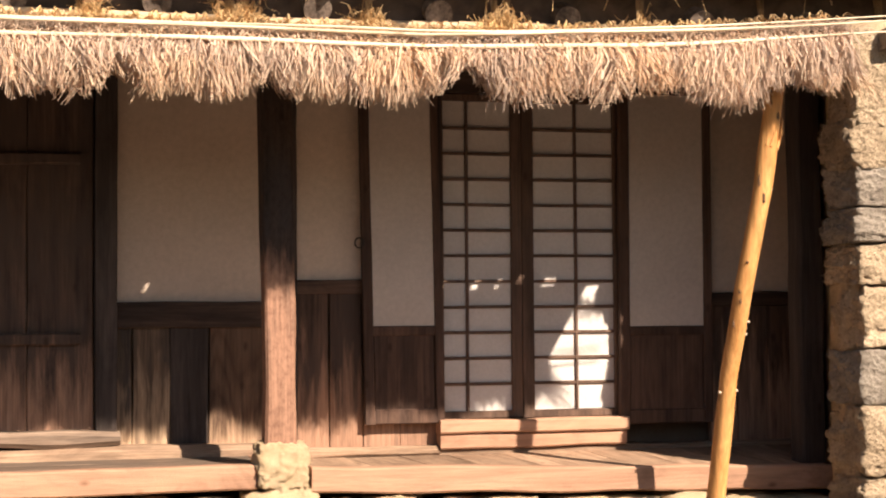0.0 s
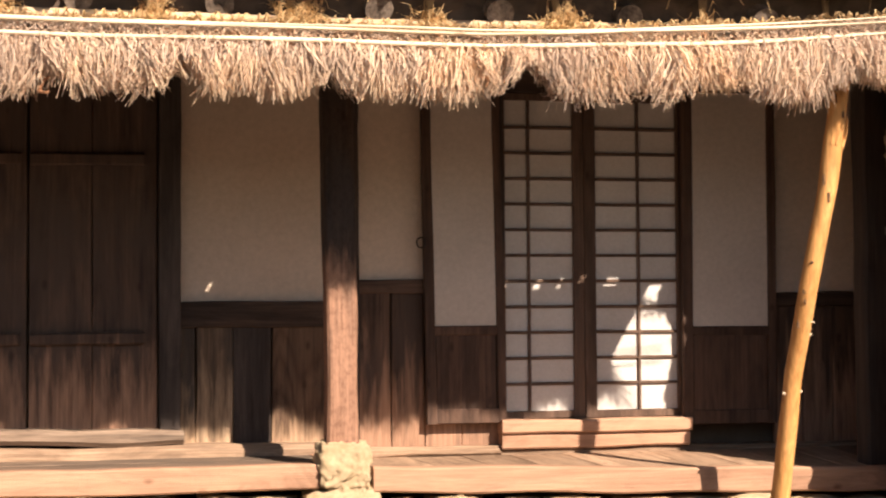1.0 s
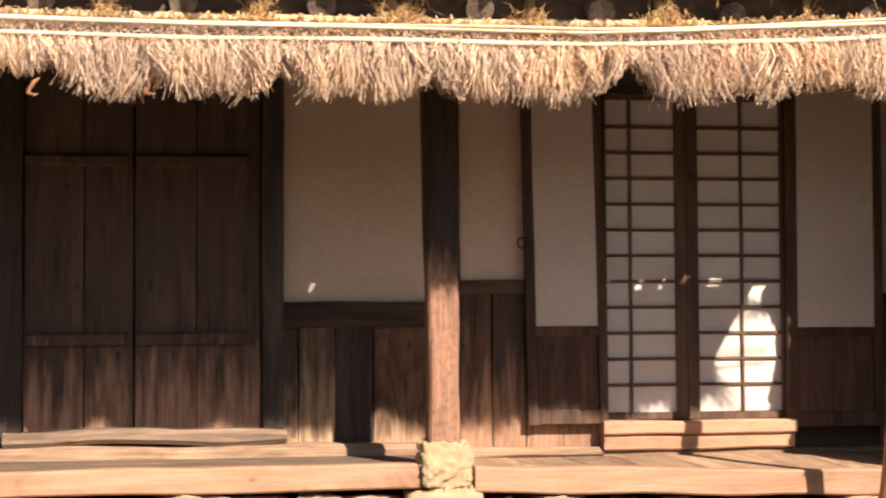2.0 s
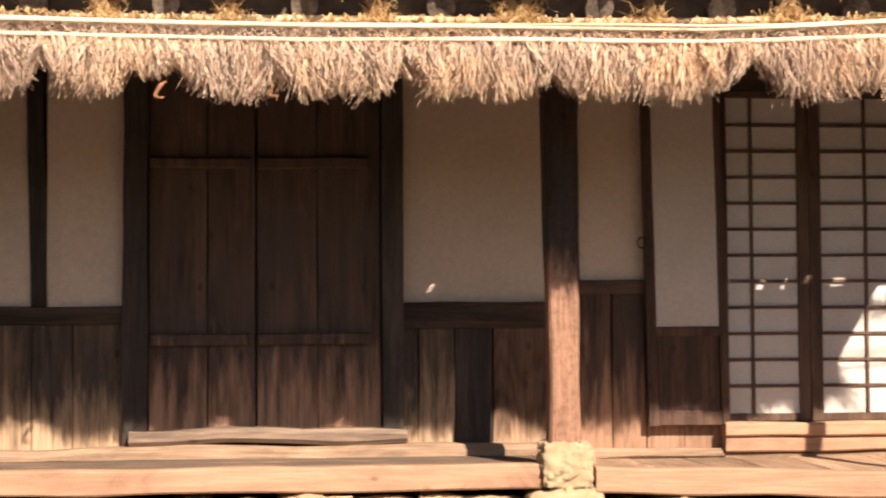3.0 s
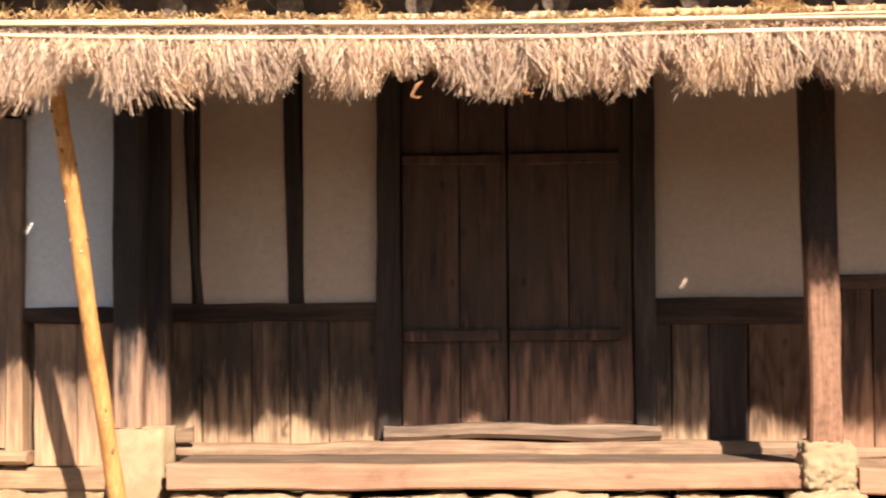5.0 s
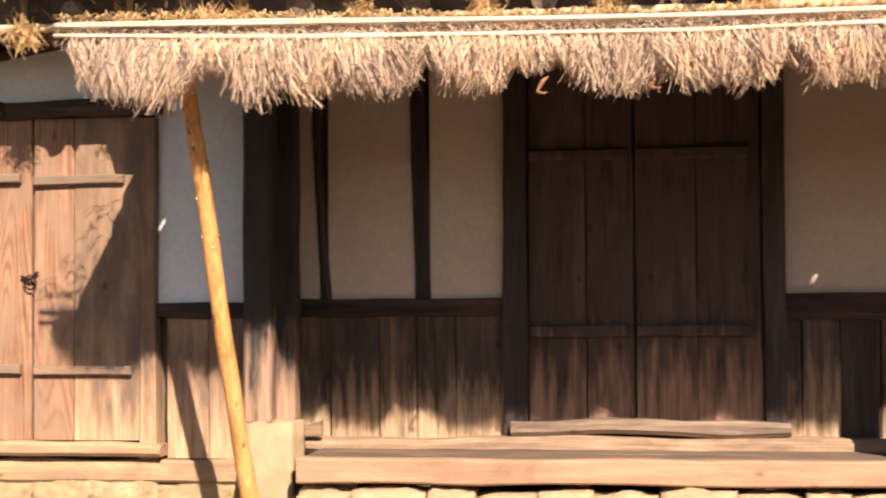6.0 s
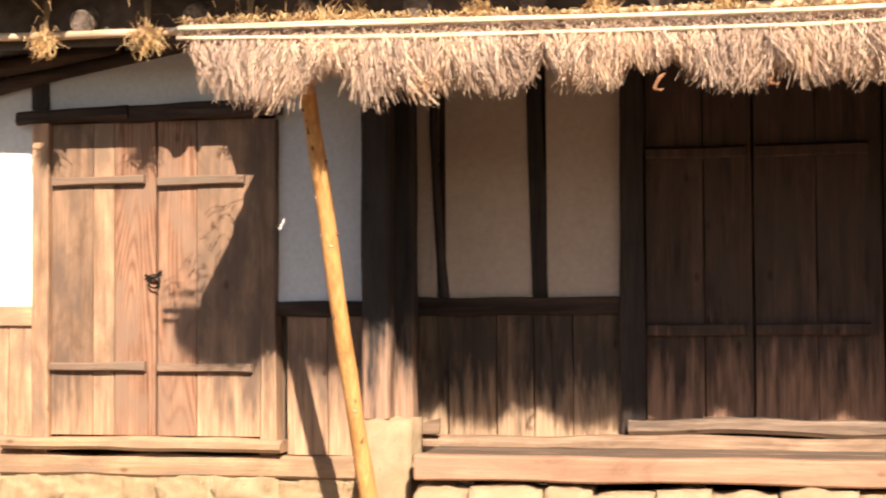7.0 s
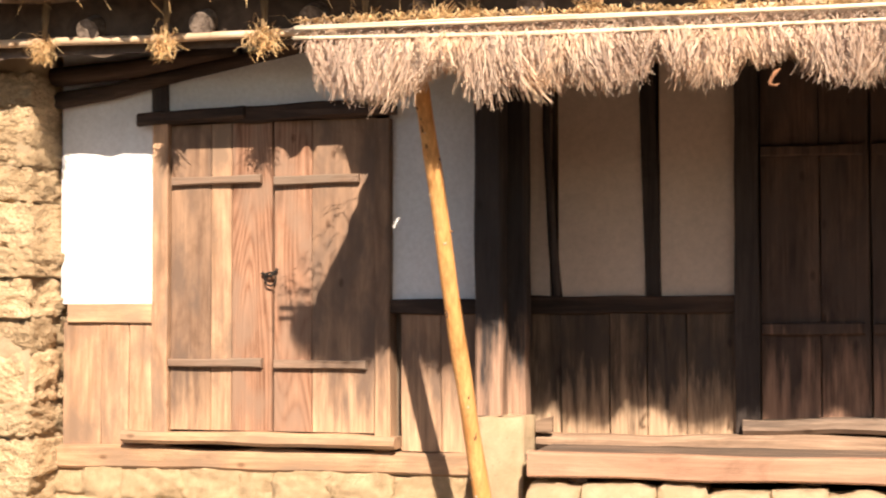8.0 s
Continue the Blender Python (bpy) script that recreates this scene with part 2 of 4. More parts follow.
CANE = wood("split_cane", (0.68, 0.55, 0.38), (0.8, 0.68, 0.5), "x", 0.5, None, 0.1, 0.45)
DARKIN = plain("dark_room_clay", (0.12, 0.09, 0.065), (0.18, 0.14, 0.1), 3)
DARKCLAY = plain("dark_eave_clay", (0.065, 0.047, 0.036), (0.13, 0.094, 0.07), 9)
DARKCLAY.node_tree.nodes["Principled BSDF"].inputs["Specular IOR Level"].default_value = 0.1
EAVECANE = wood("aged_eave_cane", (0.52, 0.37, 0.235), (0.74, 0.56, 0.38), "x", 0.6, (0.4, 0.28, 0.18), 0.15, 0.6)
IRON = plain("black_iron", (0.02, 0.018, 0.016), (0.045, 0.04, 0.035), 30, 0.55)
IRON.node_tree.nodes["Principled BSDF"].inputs["Metallic"].default_value = 0.7


# ---- mesh helpers ----
SOFT_NAMES = ("stone", "clay_lump", "footing_block", "footing_cap", "cane", "eave_pole", "sloping_beam", "clay_core", "clay_bed")

def part(name, bm, material, parent=None, label="", smooth=None):
    """Links a bmesh as one mesh object, its origin at its middle, under a thing or a part."""
    lo = [min(v.co[k] for v in bm.verts) for k in range(3)]
    hi = [max(v.co[k] for v in bm.verts) for k in range(3)]
    mid = Vector([(a + b) / 2 for a, b in zip(lo, hi)])
    bmesh.ops.translate(bm, verts=bm.verts, vec=-mid)
    bmesh.ops.recalc_face_normals(bm, faces=bm.faces)
    me = bpy.data.meshes.new(name)
    bm.to_mesh(me)
    bm.free()
    me.materials.append(material)
    if smooth or (smooth is None and name in SOFT_NAMES):
        for p in me.polygons:
            p.use_smooth = True
    ob = new(name, me)
    if parent:
        base = Vector((0, 0, 0))
        up = parent
        while up:
            base += up.location
            up = up.parent
        ob.parent = parent
        ob.location = mid - base
    else:
        ob.location = mid
    if label:
        ob["label"] = label
    return ob


def thing(name, at, label, category, group="", kind=""):
    ob = new(name)
    ob.empty_display_size = 0.1
    ob.location = at
    return tagged(ob, label, category, group, kind)


def skin(bm, rings, close=True):
    vs = [[bm.verts.new(p) for p in r] for r in rings]
    n = len(vs[0])
    for a, b in zip(vs, vs[1:]):
        for k in range(n):
            bm.faces.new((a[k], a[(k + 1) % n], b[(k + 1) % n], b[k]))
    if close:
        bm.faces.new(vs[0][::-1])
        bm.faces.new(vs[-1])


def timber(x0, x1, y0, y1, z0, z1, axis="z", wob=0.003, seg=8, ch=0.006, bm=None, bow=0.0):
    """A sawn or hewn piece along an axis, with chamfered, slightly uneven edges."""
    bm = bm or bmesh.new()
    lo, hi = (x0, y0, z0), (x1, y1, z1)
    i = "xyz".index(axis)
    j, k = [n for n in range(3) if n != i]
    ch = min(ch, (hi[j] - lo[j]) * 0.3, (hi[k] - lo[k]) * 0.3)
    off = random.uniform(0, 100)
    rings = []
    for s in range(seg + 1):
        f = s / seg
        at = lo[i] + (hi[i] - lo[i]) * f
        d = [wob * noise.noise((at * 2.3 + off, q * 7.1, off)) * 2 for q in range(4)]
        a0, a1, b0, b1 = lo[j] + d[0], hi[j] + d[1], lo[k] + d[2], hi[k] + d[3]
        b0 += bow * math.sin(math.pi * f)
        b1 += bow * math.sin(math.pi * f)
        ring = []
        for u, v in ((a0 + ch, b0), (a1 - ch, b0), (a1, b0 + ch), (a1, b1 - ch), (a1 - ch, b1), (a0 + ch, b1), (a0, b1 - ch), (a0, b0 + ch)):
            p = [0, 0, 0]
            p[i], p[j], p[k] = at, u, v
            ring.append(p)
        rings.append(ring)
    skin(bm, rings)
    return bm


def log(points, radii, n=12, rough=0.04, bm=None, sub=4):
    """A round, uneven pole through the points."""
    bm = bm or bmesh.new()
    pts = [Vector(p) for p in points]
    off = random.uniform(0, 100)
    rings = []
    steps = (len(pts) - 1) * sub
    for s in range(steps + 1):
        u = s / sub
        k = min(int(u), len(pts) - 2)
        f = u - k
        c = pts[k].lerp(pts[k + 1], f)
        t = (pts[k + 1] - pts[k]).normalized()
        r = radii[k] * (1 - f) + radii[k + 1] * f
        e1 = t.orthogonal().normalized() if abs(t.x) < 0.9 else Vector((0, 0, 1)).cross(t).normalized()
        if abs(t.x) < 0.9:
            e1 = (Vector((1, 0, 0)) - t * t.x).normalized()
        e2 = t.cross(e1)
        ring = []
        for q in range(n):
            w = 2 * math.pi * q / n
            d = e1 * math.cos(w) + e2 * math.sin(w)
            ring.append(c + d * r * (1 + rough * 2 * noise.noise(c * 3 + d * 0.8 + Vector((off, 0, 0)))))
        rings.append(ring)
    skin(bm, rings)
    return bm


def rock(cx, cy, cz, sx, sy, sz, rough=0.12, cuts=3, power=0.35, fine=0.6):
    """A rounded, uneven block."""
    bm = bmesh.new()
    bmesh.ops.create_cube(bm, size=2.0)
    bmesh.ops.subdivide_edges(bm, edges=bm.edges, cuts=cuts, use_grid_fill=True)
    off = Vector((random.uniform(0, 90), random.uniform(0, 90), random.uniform(0, 90)))
    for v in bm.verts:
        p = v.co.copy()
        s = p.normalized() * 1.2
        p = p.lerp(s, power)
        n1 = noise.noise(p * 0.9 + off)
        n2 = noise.noise(p * 2.6 + off)
        n3 = noise.noise(p * 6.5 + off)
        n4 = noise.noise(p * 13.0 + off)
        p *= 1 + rough * (1.2 * n1 + 0.9 * n2 + fine * n3 + (fine - 0.6) * n4)
        v.co = (cx + p.x * sx / 2, cy + p.y * sy / 2, cz + p.z * sz / 2)
    return bm


def slab(x0, x1, y0, y1, z0, z1, nx=1, nz=1, wob=0.0):
    """A wall panel whose front (low y) is a slightly uneven grid."""
    bm = bmesh.new()
    off = random.uniform(0, 50)
    g = [[bm.verts.new((x0 + (x1 - x0) * i / nx, y0 + wob * noise.noise((i * 0.7 + off, k * 0.7, off)), z0 + (z1 - z0) * k / nz)) for k in range(nz + 1)] for i in range(nx + 1)]
    h = [[bm.verts.new((v.co.x, y1, v.co.z)) for v in row] for row in g]
    for i in range(nx):
        for k in range(nz):
            bm.faces.new((g[i][k], g[i + 1][k], g[i + 1][k + 1], g[i][k + 1]))
            bm.faces.new((h[i][k], h[i][k + 1], h[i + 1][k + 1], h[i + 1][k]))
    for i in range(nx):
        bm.faces.new((g[i][0], h[i][0], h[i + 1][0], g[i + 1][0]))
        bm.faces.new((g[i][nz], g[i + 1][nz], h[i + 1][nz], h[i][nz]))
    for k in range(nz):
        bm.faces.new((g[0][k], g[0][k + 1], h[0][k + 1], h[0][k]))
        bm.faces.new((g[nx][k], h[nx][k], h[nx][k + 1], g[nx][k + 1]))
    return bm


def lerp_at(rows, x):
    for (a, u), (b, v) in zip(rows, rows[1:]):
        if x <= b:
            return u + (v - u) * max(0.0, (x - a)) / (b - a)
    return rows[-1][1]


W = 9.0     # front of the main wall
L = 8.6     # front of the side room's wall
TOP = 3.05  # where walls end under the roof

# ---- ground ----
bm = bmesh.new()
xs = [-400, -60, -20] + [-12 + i * 0.8 for i in range(31)] + [20, 60, 400]
ys = [-400, -60, -16] + [-8 + i * 0.8 for i in range(28)] + [22, 60, 400]
grid = [[bm.verts.new((x, y, 0.02 * noise.noise((x * 0.4, y * 0.4, 3)) if abs(x) < 13 and -9 < y < 15 else 0)) for y in ys] for x in xs]
for i in range(len(xs) - 1):
    for k in range(len(ys) - 1):
        bm.faces.new((grid[i][k], grid[i + 1][k], grid[i + 1][k + 1], grid[i][k + 1]))
tagged(part("ground", bm, SOIL), "bare sandy yard before the old house", "ground", kind="structure")

# unseen dark walls added behind the camera to block low sky light
yard = thing("wall_yard", (0, -4.2, 0), "unseen dark stone wall added round the yard to block low sky light", "wall", kind="structure")
bm = bmesh.new()
for x0, x1, y0, y1 in ((-13, 13, -4.6, -4.0), (-13, -12.5, -4.0, 9.0), (12.5, 13, -4.0, 9.0)):
    piece = slab(x0, x1, y0, y1, 0.0, 2.8)
    me = bpy.data.meshes.new("piece")
    piece.to_mesh(me)
    piece.free()
    bm.from_mesh(me)
    bpy.data.meshes.remove(me)
part("stone_face", bm, LAVA, yard)

# ---- main wall: plaster, boards and timbers ----
wall = thing("wall_main", (1.3, W, 0.5), "timber-framed wall of shaded lime plaster over dark boards", "wall", kind="structure")
for x0, x1, z0 in ((0.55, 1.42, 1.44), (1.56, 2.43, 1.56), (4.12, 4.72, 1.48), (-2.22, -2.085, 1.43), (-2.03, -1.5, 1.43), (-1.435, -0.99, 1.42)):
    part("plaster_panel", slab(x0, x1, W + 0.012, W + 0.1, z0, TOP, 6, 8, 0.006), PLASTER, wall, "smooth lime plaster, shaded and faintly stained")
# slender uprights in the plaster
part("stick", log([(-2.04, W + 0.01, 1.43), (-2.068, W + 0.012, 1.8), (-2.1, W + 0.01, 2.4), (-2.095, W + 0.01, TOP)], [0.03, 0.026, 0.024, 0.024]), OLD_V, wall, "crooked dark stick")
bm = timber(-1.517, -1.428, W - 0.015, W + 0.1, 1.42, TOP, "z", 0.004)
for v in bm.verts:
    v.co.x -= 0.026 * (v.co.z - 1.42)
part("upright", bm, OLD_V, wall)
# posts
for x0, x1, y0 in ((-1.008, -0.872, W - 0.06), (0.44, 0.562, W - 0.06), (1.40, 1.575, W - 0.02), (4.715, 4.86, W - 0.08), (-2.36, -2.21, W - 0.05)):
    part("wall_post", timber(x0, x1, y0, W + 0.12, 0.56, TOP, "z", 0.005), OLD_V, wall, "dark squared timber post")
# rails
part("rail", timber(0.562, 1.40, W - 0.03, W + 0.1, 1.30, 1.447, "x", 0.006), OLD_X, wall)
part("rail", timber(1.575, 1.96, W - 0.02, W + 0.1, 1.49, 1.572, "x", 0.004), OLD_X, wall)
part("rail", timber(4.12, 4.715, W - 0.02, W + 0.1, 1.40, 1.49, "x", 0.004), OLD_X, wall)
part("rail", timber(-2.215, -1.005, W - 0.025, W + 0.1, 1.33, 1.432, "x", 0.006, 14), OLD_X, wall)
part("head_beam", timber(-2.215, 4.72, W - 0.05, W + 0.15, 2.86, TOP, "x", 0.008, 20), OLD_X, wall, "dark squared head beam")
# boards under the rails
for x0, x1 in ((0.562, 0.642), (0.648, 0.852), (0.858, 1.067), (1.073, 1.40)):
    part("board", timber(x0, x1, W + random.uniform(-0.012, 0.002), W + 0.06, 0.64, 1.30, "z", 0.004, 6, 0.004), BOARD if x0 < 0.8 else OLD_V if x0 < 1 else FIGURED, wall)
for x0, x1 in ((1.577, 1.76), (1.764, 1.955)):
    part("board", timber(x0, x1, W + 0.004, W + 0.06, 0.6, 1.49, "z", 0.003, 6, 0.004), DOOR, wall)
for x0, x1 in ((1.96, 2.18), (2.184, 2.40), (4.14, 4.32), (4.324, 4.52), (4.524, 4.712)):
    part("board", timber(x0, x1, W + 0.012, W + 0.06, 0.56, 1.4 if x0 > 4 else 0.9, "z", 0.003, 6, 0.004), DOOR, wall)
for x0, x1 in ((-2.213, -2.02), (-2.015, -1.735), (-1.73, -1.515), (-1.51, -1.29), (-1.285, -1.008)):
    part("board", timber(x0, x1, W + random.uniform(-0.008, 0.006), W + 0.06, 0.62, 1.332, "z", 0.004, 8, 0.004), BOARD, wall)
# thin wedge of wood in the corner by the pillar
bm = timber(-2.2, -2.03, W - 0.19, W - 0.158, 0.652, 0.7, "x", 0.002, 4, 0.004)
for v in bm.verts:
    v.co.z += 0.28 * (v.co.x + 2.2) * (1 if v.co.z > 0.67 else 0.1)
part("wedge", bm, PALE_X, wall, "small tapered wooden wedge")
# long sill under the wall
part("sill_beam", timber(-2.2, 1.5, W - 0.152, W + 0.12, 0.555, 0.648, "x", 0.012, 50, 0.03), PALE_X, wall, "pale weathered sill beam")
part("sill_beam", timber(1.503, 2.40, W - 0.062, W + 0.12, 0.545, 0.612, "x", 0.012, 24, 0.02), PALE_X, wall, "pale weathered sill beam")
part("sill_beam", timber(2.40, 4.95, W - 0.05, W + 0.12, 0.5, 0.58, "x", 0.006, 20, 0.01), PALE_X, wall)
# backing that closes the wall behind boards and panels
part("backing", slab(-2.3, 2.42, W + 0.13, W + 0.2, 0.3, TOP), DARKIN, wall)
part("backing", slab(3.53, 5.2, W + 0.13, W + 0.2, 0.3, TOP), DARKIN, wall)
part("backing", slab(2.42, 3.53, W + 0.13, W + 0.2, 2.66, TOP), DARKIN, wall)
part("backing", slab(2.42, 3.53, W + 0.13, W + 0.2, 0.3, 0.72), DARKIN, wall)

# ---- double plank door ----
door = thing("plank_door", (-0.21, W, 0.73), "closed dark double door of wide old planks with battens", "door", kind="structure")
door.name = "door_1"
LEFT_EDGES, RIGHT_EDGES = (-0.87, -0.541, -0.272), (-0.266, 0.076, 0.437)
for edges, b0, b1 in ((LEFT_EDGES, -0.86, -0.306), (RIGHT_EDGES, -0.255, 0.36)):
    for a, b in zip(edges, edges[1:]):
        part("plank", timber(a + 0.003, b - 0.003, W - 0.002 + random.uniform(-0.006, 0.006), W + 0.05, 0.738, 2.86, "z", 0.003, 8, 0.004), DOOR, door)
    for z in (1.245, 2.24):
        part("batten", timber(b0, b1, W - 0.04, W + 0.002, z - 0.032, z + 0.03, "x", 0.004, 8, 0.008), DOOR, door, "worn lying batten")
part("threshold", timber(-0.965, 0.575, W - 0.14, W + 0.06, 0.652, 0.735, "x", 0.013, 34, 0.025, bow=0.012), GREY_X, door, "thick pale round-edged threshold log")

# ---- lattice doors of paper ----
def lattice_leaf(x0, x1, mullion, left, right, z0, z1, name):
    leaf = thing(name, ((x0 + x1) / 2, W, z0), "sliding lattice door leaf of pale paper in slim brown bars", "lattice door", "lattice door leaves")
    part("stile", timber(x0, x0 + left, W - 0.005, W + 0.03, z0, z1, "z", 0.001, 4, 0.003), LATTICE, leaf)
    part("stile", timber(x1 - right, x1, W - 0.005, W + 0.03, z0, z1, "z", 0.001, 4, 0.003), LATTICE, leaf)
    part("bottom_rail", timber(x0 + left, x1 - right, W - 0.003, W + 0.028, z0, z0 + 0.042, "x", 0.001, 4, 0.003), LATTICE, leaf)
    part("top_rail", timber(x0 + left, x1 - right, W - 0.003, W + 0.028, z1 - 0.04, z1, "x", 0.001, 4, 0.003), LATTICE, leaf)
    part("muntin", timber(mullion - 0.008, mullion + 0.008, W, W + 0.02, z0 + 0.042, z1 - 0.04, "z", 0.001, 6, 0.002), LATTICE, leaf)
    zs = [z0 + 0.042] + [0.954 + 0.1514 * k for k in range(11)] + [z1 - 0.04]
    for z in zs[1:-1]:
        part("bar", timber(x0 + left, x1 - right, W + 0.003, W + 0.018, z - 0.009, z + 0.009, "x", 0.001, 4, 0.002), LATTICE, leaf)
    for a, b in ((x0 + left, mullion), (mullion, x1 - right)):
        for c, d in zip(zs, zs[1:]):
            part("pane", slab(a + 0.001, b - 0.001, W + 0.0185, W + 0.022, c + 0.001, d - 0.001), SHOJI, leaf)
    return leaf


lattice_leaf(2.425, 2.927, 2.592, 0.022, 0.062, 0.752, 2.67, "lattice_door")
lattice_leaf(2.931, 3.535, 3.272, 0.072, 0.022, 0.752, 2.67, "lattice_door")
frame_d = thing("door_2", (2.98, W, 0.6), "timber sill and jambs of the lattice doorway", "door frame", kind="structure")
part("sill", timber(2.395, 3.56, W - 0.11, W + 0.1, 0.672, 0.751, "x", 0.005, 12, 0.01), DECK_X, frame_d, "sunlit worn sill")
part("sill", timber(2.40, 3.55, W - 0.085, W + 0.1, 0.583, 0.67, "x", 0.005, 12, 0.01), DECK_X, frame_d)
part("jamb", timber(2.40, 2.423, W - 0.06, W + 0.12, 0.752, 2.86, "z", 0.002), OLD_V, frame_d)
part("jamb", timber(3.537, 3.58, W - 0.03, W + 0.12, 0.752, 2.86, "z", 0.002), OLD_V, frame_d)
part("head", timber(2.423, 3.537, W - 0.03, W + 0.1, 2.675, 2.86, "x", 0.003), OLD_X, frame_d)


# ---- outer leaves, folded open against the wall ----
def shutter(x0, x1, z0, px0, px1, pz0, ring, lean, label):
    sh = thing("door_leaf", ((x0 + x1) / 2, W - 0.06, z0), label, "door leaf", "outer door leaves")
    y0, y1, z1 = W - 0.075, W - 0.035, 2.74
    def leaf_part(name, bm, material, text=""):
        for v in bm.verts:
            v.co.x -= lean * (v.co.z - 1.3)
        part(name, bm, material, sh, text)

    leaf_part("stile", timber(x0, px0, y0, y1, z0, z1, "z", 0.002, 6, 0.004), LEAF)
    leaf_part("stile", timber(px1, x1, y0, y1, z0, z1, "z", 0.002, 6, 0.004), LEAF)
    leaf_part("top_rail", timber(px0, px1, y0 + 0.003, y1, z1 - 0.05, z1, "x", 0.001, 4), LEAF)
    leaf_part("middle_rail", timber(px0, px1, y0 + 0.003, y1, pz0 - 0.055, pz0, "x", 0.001, 4), LEAF)
    leaf_part("bottom_rail", timber(px0, px1, y0 + 0.003, y1, z0, z0 + 0.085, "x", 0.001, 4), LEAF)
    leaf_part("lower_panel", timber(px0 + 0.002, px1 - 0.002, y0 + 0.016, y1 - 0.005, z0 + 0.085, pz0 - 0.055, "z", 0.001, 4), LEAF, "plain dark wooden panel")
    leaf_part("paper", slab(px0, px1, y0 + 0.012, y1 - 0.005, pz0, z1 - 0.05, 5, 10, 0.003), PAPER, "taut pale door paper, faintly spotted")
    if ring:
        bm = bmesh.new()
        pts = [(ring[0] + 0.026 * math.cos(a * math.pi / 6), y0 - 0.008, ring[1] + 0.03 * math.sin(a * math.pi / 6)) for a in range(13)]
        log(pts, [0.0045] * 13, 6, 0.0, bm, 1)
        part("ring_handle", bm, IRON, sh, "black iron ring handle")
    return sh


shutter(1.95, 2.42, 0.735, 2.007, 2.374, 1.30, (1.925, 1.78), 0.016, "open dark wooden door leaf with paper over a panel")
shutter(3.52, 4.12, 0.70, 3.586, 4.065, 1.285, None, -0.004, "wider open door leaf with paper over a dark panel")

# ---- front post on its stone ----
post = thing("post", (1.335, 8.14, 0.70), "squared timber post, worn and cracked, painted dark above the awning's shade line, on a stone footing", "post")
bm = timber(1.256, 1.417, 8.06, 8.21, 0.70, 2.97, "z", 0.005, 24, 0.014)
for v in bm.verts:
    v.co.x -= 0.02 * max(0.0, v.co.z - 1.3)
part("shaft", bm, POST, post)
foot = thing("post_footing", (1.35, 8.15, 0), "rough pale mortared stone footing under the post", "footing")
part("footing_block", rock(1.375, 8.15, 0.25, 0.265, 0.26, 0.5, 0.12, 20, 0.35, 0.9), FOOT, foot)
part("footing_cap", rock(1.345, 8.15, 0.60, 0.262, 0.27, 0.235, 0.12, 20, 0.6, 1.0), FOOT, foot)

# ---- veranda deck ----
deck = thing("veranda", (1.2, 8.7, 0.45), "low timber veranda with a sunlit edge beam", "veranda", kind="structure")
deck.name = "floor_veranda"
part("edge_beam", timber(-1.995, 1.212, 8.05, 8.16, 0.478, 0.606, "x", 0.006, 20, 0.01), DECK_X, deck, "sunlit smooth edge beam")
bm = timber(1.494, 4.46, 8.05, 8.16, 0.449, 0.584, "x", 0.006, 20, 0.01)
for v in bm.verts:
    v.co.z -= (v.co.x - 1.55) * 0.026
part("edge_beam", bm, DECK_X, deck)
y = 8.162
for wd in (0.19, 0.24, 0.25):
    part("floor_board", timber(-2.03, 1.262, y, y + wd - 0.004, 0.555, 0.588, "x", 0.003, 14, 0.005), DECK_G, deck)
    y += wd
x = 1.49
while x < 4.7:
    wd = random.uniform(0.24, 0.36)
    bm = timber(x, min(x + wd - 0.004, 4.86), 8.162, 8.95, 0.54, 0.578, "y", 0.002, 6, 0.004)
    for v in bm.verts:
        v.co.z -= (v.co.x - 1.55) * 0.026 * (8.95 - v.co.y) / 0.79 + 0.028 * (v.co.y - 8.16) / 0.79
    part("floor_board", bm, DECK_Y, deck)
    x += wd
part("floor_board", timber(1.266, 1.487, 8.30, 8.93, 0.55, 0.59, "x", 0.003, 4, 0.004), DECK_X, deck)
for x in (-1.8, -0.6, 0.6, 2.0, 3.2, 4.4):
    part("joist", timber(x, x + 0.1, 8.17, 9.0, 0.40, 0.54 if x < 1.5 else 0.46, "y", 0.003, 4), OLD_Y, deck)

# ---- pillar between the rooms, on a squared stone ----
pil = thing("pillar", (-2.27, 8.38, 0.776), "old squared pillar, painted dark above its sunlit, bleached foot, on a stone block", "pillar")
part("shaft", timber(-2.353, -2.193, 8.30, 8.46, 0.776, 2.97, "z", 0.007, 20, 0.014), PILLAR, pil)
pil = thing("pillar", (-2.16, 8.6, 0.6), "slim post beside the pillar, painted dark above its sunlit, bleached foot", "pillar")
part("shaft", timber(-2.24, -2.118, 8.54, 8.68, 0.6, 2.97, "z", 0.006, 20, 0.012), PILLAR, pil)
ret = thing("wall_return", (-2.27, 8.8, 0.6), "short dark board wall between pillar and main wall", "wall", kind="structure")
part("board", timber(-2.34, -2.24, 8.47, 8.94, 0.55, 2.97, "z", 0.003, 6), OLD_V, ret)
foot = thing("pillar_footing", (-2.2, 8.42, 0), "pale squared stone block under the pillar", "footing")
part("footing_block", rock(-2.205, 8.42, 0.385, 0.265, 0.3, 0.775, 0.05, 6, 0.06), FOOT, foot)

# ---- wall of the side room ----
side = thing("wall_side", (-3.658, L, 0.410), "sunlit side room wall of white plaster and dry boards", "wall", kind="structure")
part("plaster_panel", slab(-5.062, -4.424, L + 0.012, L + 0.1, 1.399, 2.961, 6, 10, 0.008), WHITE, side, "bright white plaster")
